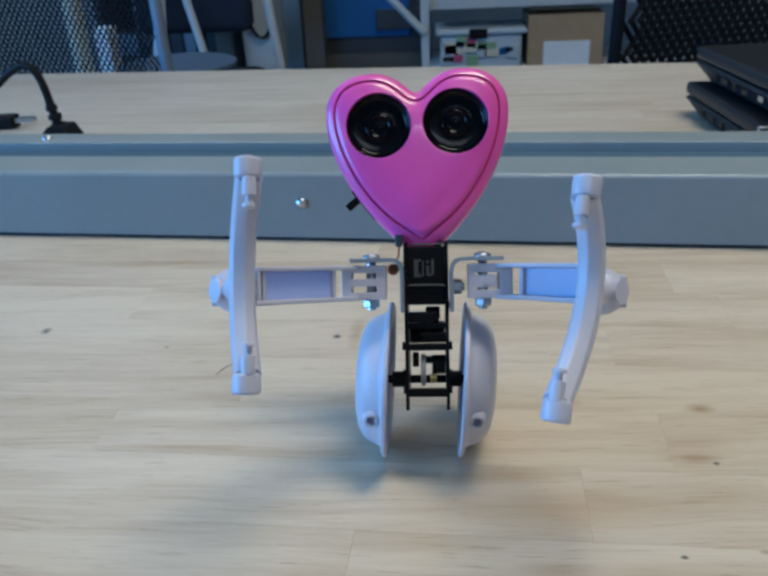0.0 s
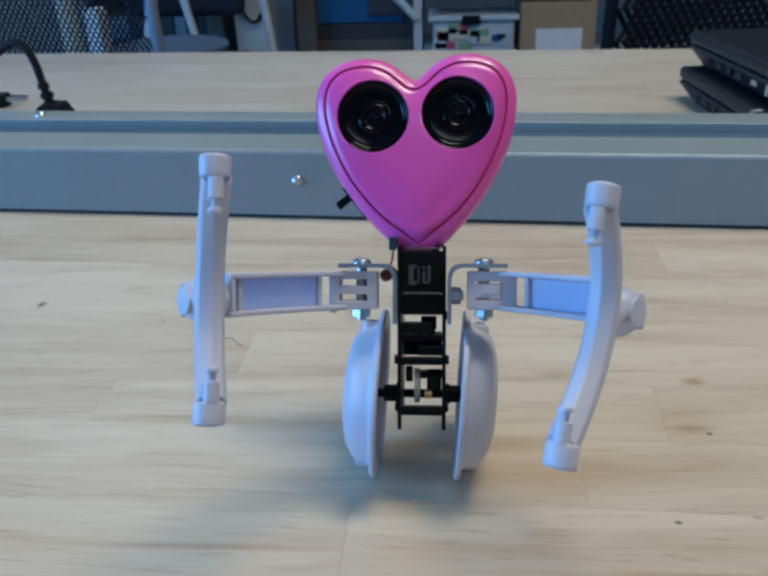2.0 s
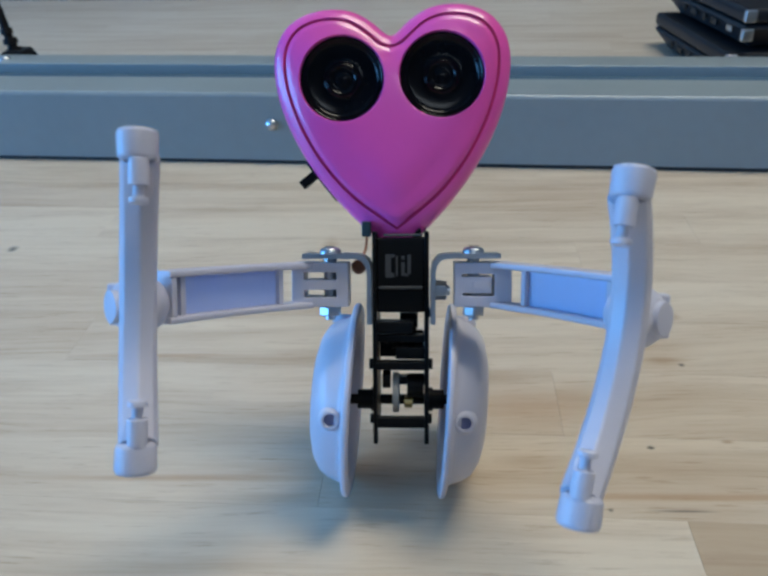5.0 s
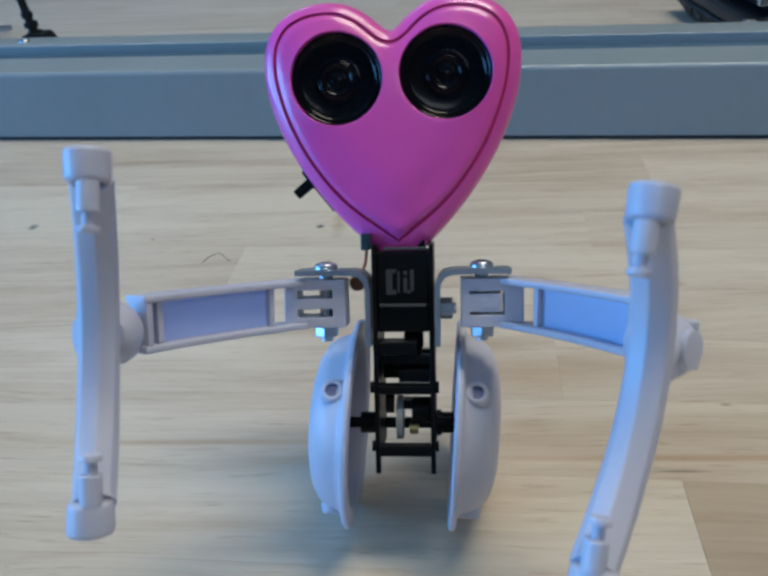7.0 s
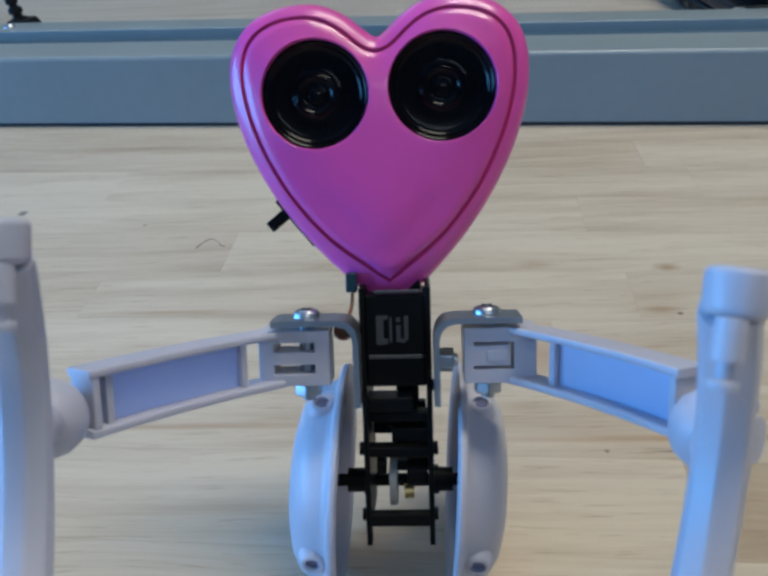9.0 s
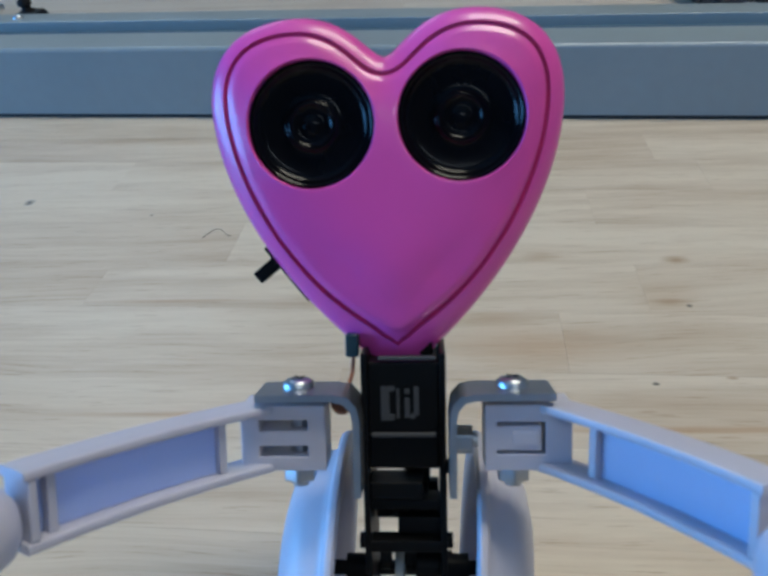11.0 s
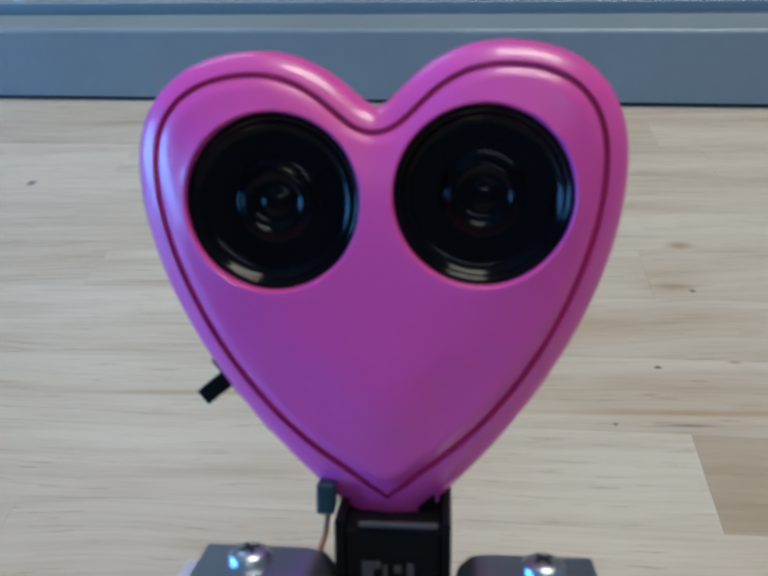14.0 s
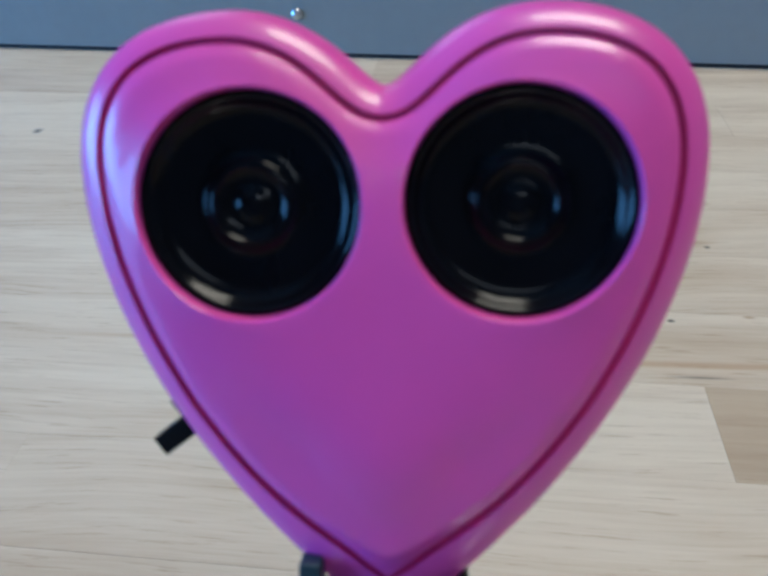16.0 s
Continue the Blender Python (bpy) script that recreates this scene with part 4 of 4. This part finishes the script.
def carton():
    t = thing("cardboard_box", pose(0.343, 2.42, -0.250), "brown cardboard box with a white sheet of paper on its front", "box")
    bm = B()
    box(bm, (0, 0, 72), (215, 190, 144), 2)
    part("carton", bm, M_CARD, t)
    bm = B()
    box(bm, (0, -28, 150), (205, 130, 4), 1, Euler((radians(-9), 0, 0)).to_matrix())
    part("flap", bm, M_CARD, t)
    bm = B()
    box(bm, (4, -96.5, 36), (132, 2, 70), 0.5)
    part("label_sheet", bm, M_PAPER, t, "blank white sheet")


def cabinet():
    t = thing("cabinet", pose(-0.265, 2.55, 0), "dark blue steel cabinet with dark drawers below", "cabinet")
    bm = B()
    box(bm, (0, 150, (FLOOR_Z + 700) / 2), (400, 300, 700 - FLOOR_Z), 4)
    part("body", bm, M_SHELF, t)
    bm = B()
    box(bm, (-20, -4, 190), (340, 10, 740), 3)
    part("door", bm, M_BLUE, t, "blue door")
    for z in (-262, -420):
        bm = B()
        box(bm, (0, -6, z), (380, 14, 60), 3)
        part("drawer", bm, M_BROWN, t)
    bm = B()
    box(bm, (120, -14, -128), (150, 30, 60), 3)
    part("tray", bm, M_SHELF, t)


def far_things():
    bm = B()
    box(bm, (-412, 2500, (FLOOR_Z + TOP) / 2), (60, 60, TOP - FLOOR_Z), 3)
    tagged(part("pipe_column", bm, M_BROWN), "brown square column against the room's far side", "column")
    bm = B()
    box(bm, (-700, 2500, (FLOOR_Z + TOP) / 2), (55, 60, TOP - FLOOR_Z), 3)
    tagged(part("pipe_column", bm, M_BROWN), "slim brown square column beside the equipment shelf", "column")
    e = thing("equipment_shelf", pose(-0.95, 2.62, 0), "dark steel shelf packed with black and blue equipment", "shelf")
    for x in (-210, 210):
        bm = B()
        box(bm, (x, 150, (FLOOR_Z + 800) / 2), (20, 300, 800 - FLOOR_Z), 2)
        part("side", bm, M_SHELF, e)
    rng = random.Random(21)
    for z in (-500, -240, 20, 280, 540):
        bm = B()
        box(bm, (0, 150, z), (400, 296, 16), 2)
        part("shelf", bm, M_SHELF, e)
        x = -190.0
        while x < 150:
            w, h = rng.uniform(45, 120), rng.uniform(70, 190)
            bm = B()
            box(bm, (x + w / 2, 110, z + 8 + h / 2), (w - 6, rng.uniform(120, 200), h), 5)
            part("device", bm, (M_SHELF, M_LAPTOP, M_BLUE, M_CHAIR, M_SHELF)[rng.randrange(5)], e)
            x += w
    t = thing("white_machine", pose(-0.560, 2.35, 0), "tall pale machine housing with a hanging black cable", "machine")
    bm = B()
    box(bm, (0, 90, (FLOOR_Z + 400) / 2), (100, 180, 400 - FLOOR_Z), 16)
    part("housing", bm, M_RACK, t)
    bm = B()
    sweep(bm, bez(((-50, -12, 100), (-40, -18, -120), (20, -18, -230), (60, -12, -60)), 16), circle(5, 10))
    part("cable", bm, M_RUBBER, t)
    for x, y, lean in ((-0.60, 1.75, 1), (-0.47, 1.62, -1)):
        e = thing("easel", pose(x, y, 0), "folding pale grey metal stand with crossed legs", "stand", "folding stands")
        for k in (-1, 1):
            bm = B()
            rod(bm, (k * 95 * 2.2, 0, FLOOR_Z + 2), (-k * 60 * lean, k * 6, 480), 9, n=14)
            part("leg", bm, M_RACK, e)
    c = thing("swivel_chair", pose(-0.70, 2.15, 0), "navy fabric swivel chair pushed against the far wall", "chair")
    bm = B()
    box(bm, (0, 60, 60), (330, 60, 330), 26)
    part("backrest", bm, M_NAVY, c)
    bm = B()
    box(bm, (0, -140, -230), (400, 380, 70), 28)
    part("seat", bm, M_NAVY, c)
    bm = B()
    sweep(bm, [(0, 70, -60), (0, 90, -200), (0, 0, -280)], circle(18, 12), Vector((1, 0, 0)))
    rod(bm, (0, -120, -262), (0, -120, FLOOR_Z + 60), 22, n=16)
    part("post", bm, M_RUBBER, c)
    for k in range(5):
        a = 2 * math.pi * k / 5
        bm = B()
        rod(bm, (0, -120, FLOOR_Z + 70), (240 * math.cos(a), -120 + 240 * math.sin(a), FLOOR_Z + 12), 12, n=12)
        part("foot_arm", bm, M_RUBBER, c)
    # two unidentified pale things, added as a plain cylinder and block
    bm = B()
    rod(bm, (-902, 1900, FLOOR_Z), (-902, 1900, 330), 24, n=24, bevel=2)
    tagged(part("cream_upright", bm, M_CREAM), "unidentified cream thing behind the chair, shaped as an upright roll", "roll")
    bm = B()
    box(bm, (-831, 1900, (FLOOR_Z - 42) / 2), (36, 60, -FLOOR_Z - 42), 3)
    tagged(part("pale_upright", bm, M_PAPER), "unidentified pale blue-white thing on the floor, shaped as a tall box", "box")
    s = thing("stool", pose(-0.48, 1.38, 0), "low stool with a slate blue round seat", "stool")
    bm = B()
    lathe(bm, [(0, -58), (97, -58), (104, -54), (104, -48), (96, -44), (0, -42)], None, 40)
    part("seat", bm, M_SEAT, s)
    for k in range(4):
        a = math.pi / 4 + k * math.pi / 2
        bm = B()
        rod(bm, (70 * math.cos(a), 70 * math.sin(a), -70), (120 * math.cos(a), 120 * math.sin(a), FLOOR_Z), 9, n=12)
        part("leg", bm, M_RACK, s)


rack()
tub()
carton()
cabinet()
far_things()


# ---- staves of the workbench ----
def staves():
    """Staves in rows, a little askew to the rail; shared meshes, each an object of its own under the bench."""
    top = bpy.data.objects["workbench"]
    rng = random.Random(11)
    cache = {}

    def stave(p, n, q, material):
        n = round(n / 20) * 20
        key = (n, material.name)
        if key not in cache:
            bm = B()
            box(bm, (0, 0, -5), (n - 0.05, WIDE - 0.05, 10), 0.07)
            cache[key] = mesh_of("stave", bm, material)
        ob = new("stave", cache[key])
        ob.parent = top
        ob.matrix_basis = pose(0, 0.2237, 0, 0, 0, -2.45) @ pose((p + n / 2) * MM, (q + WIDE / 2) * MM, rng.uniform(-0.00003, 0.00003))
        return n

    for row in range(27):
        q = 7 * WIDE - WIDE * (row + 1)
        mark, tone = FIXED.get(row, (None, M_BENCH))
        p = -830.0
        if mark is None:
            p += stave(p, rng.choice((60, 100, 160, 200)), q, M_BENCH)
        else:
            p = mark - 20 * round((mark + 830) / 20)
        while p < 770:
            n = rng.choice((220, 260, 300, 340, 400, 460))
            if mark is not None and p < mark - 1 and p + n > mark - 60:
                n = mark - p if mark - p <= 460 else 240
            n = min(n, 20 * max(1, round((810 - p) / 20)))
            p += stave(p, n, q, tone if mark is not None and abs(p - mark) < 12 else M_BENCH)


# rows with a known end joint: its place along the row, and the wood of the stave that starts there
WIDE = 35.4
FIXED = {6: (-139.5, M_BENCH), 7: (47.0, M_BENCH), 9: (77.5, M_DARK_STAVE)}
staves()


# ---- motion of things ----
def motions():
    walk(ROBOT, [(t, pose(x, y, WHEEL * MM, sway - LEAN, 0, turn)) for t, x, y, turn, sway in DRIVE])
    for w, x in ((WHEEL_A, -13.8), (WHEEL_B, 11.6)):
        walk(w, [(t, pose(x * MM, 0, 0, SPIN - 8 * max(0, 1 - abs(t - 4) / 2.2) + 1.09 * math.degrees((DRIVE[0][2] - y) / (WHEEL * MM)) + LEAN - sway, 3.5, 0)) for t, _, y, _, sway in DRIVE])


SPIN = 3.0
motions()
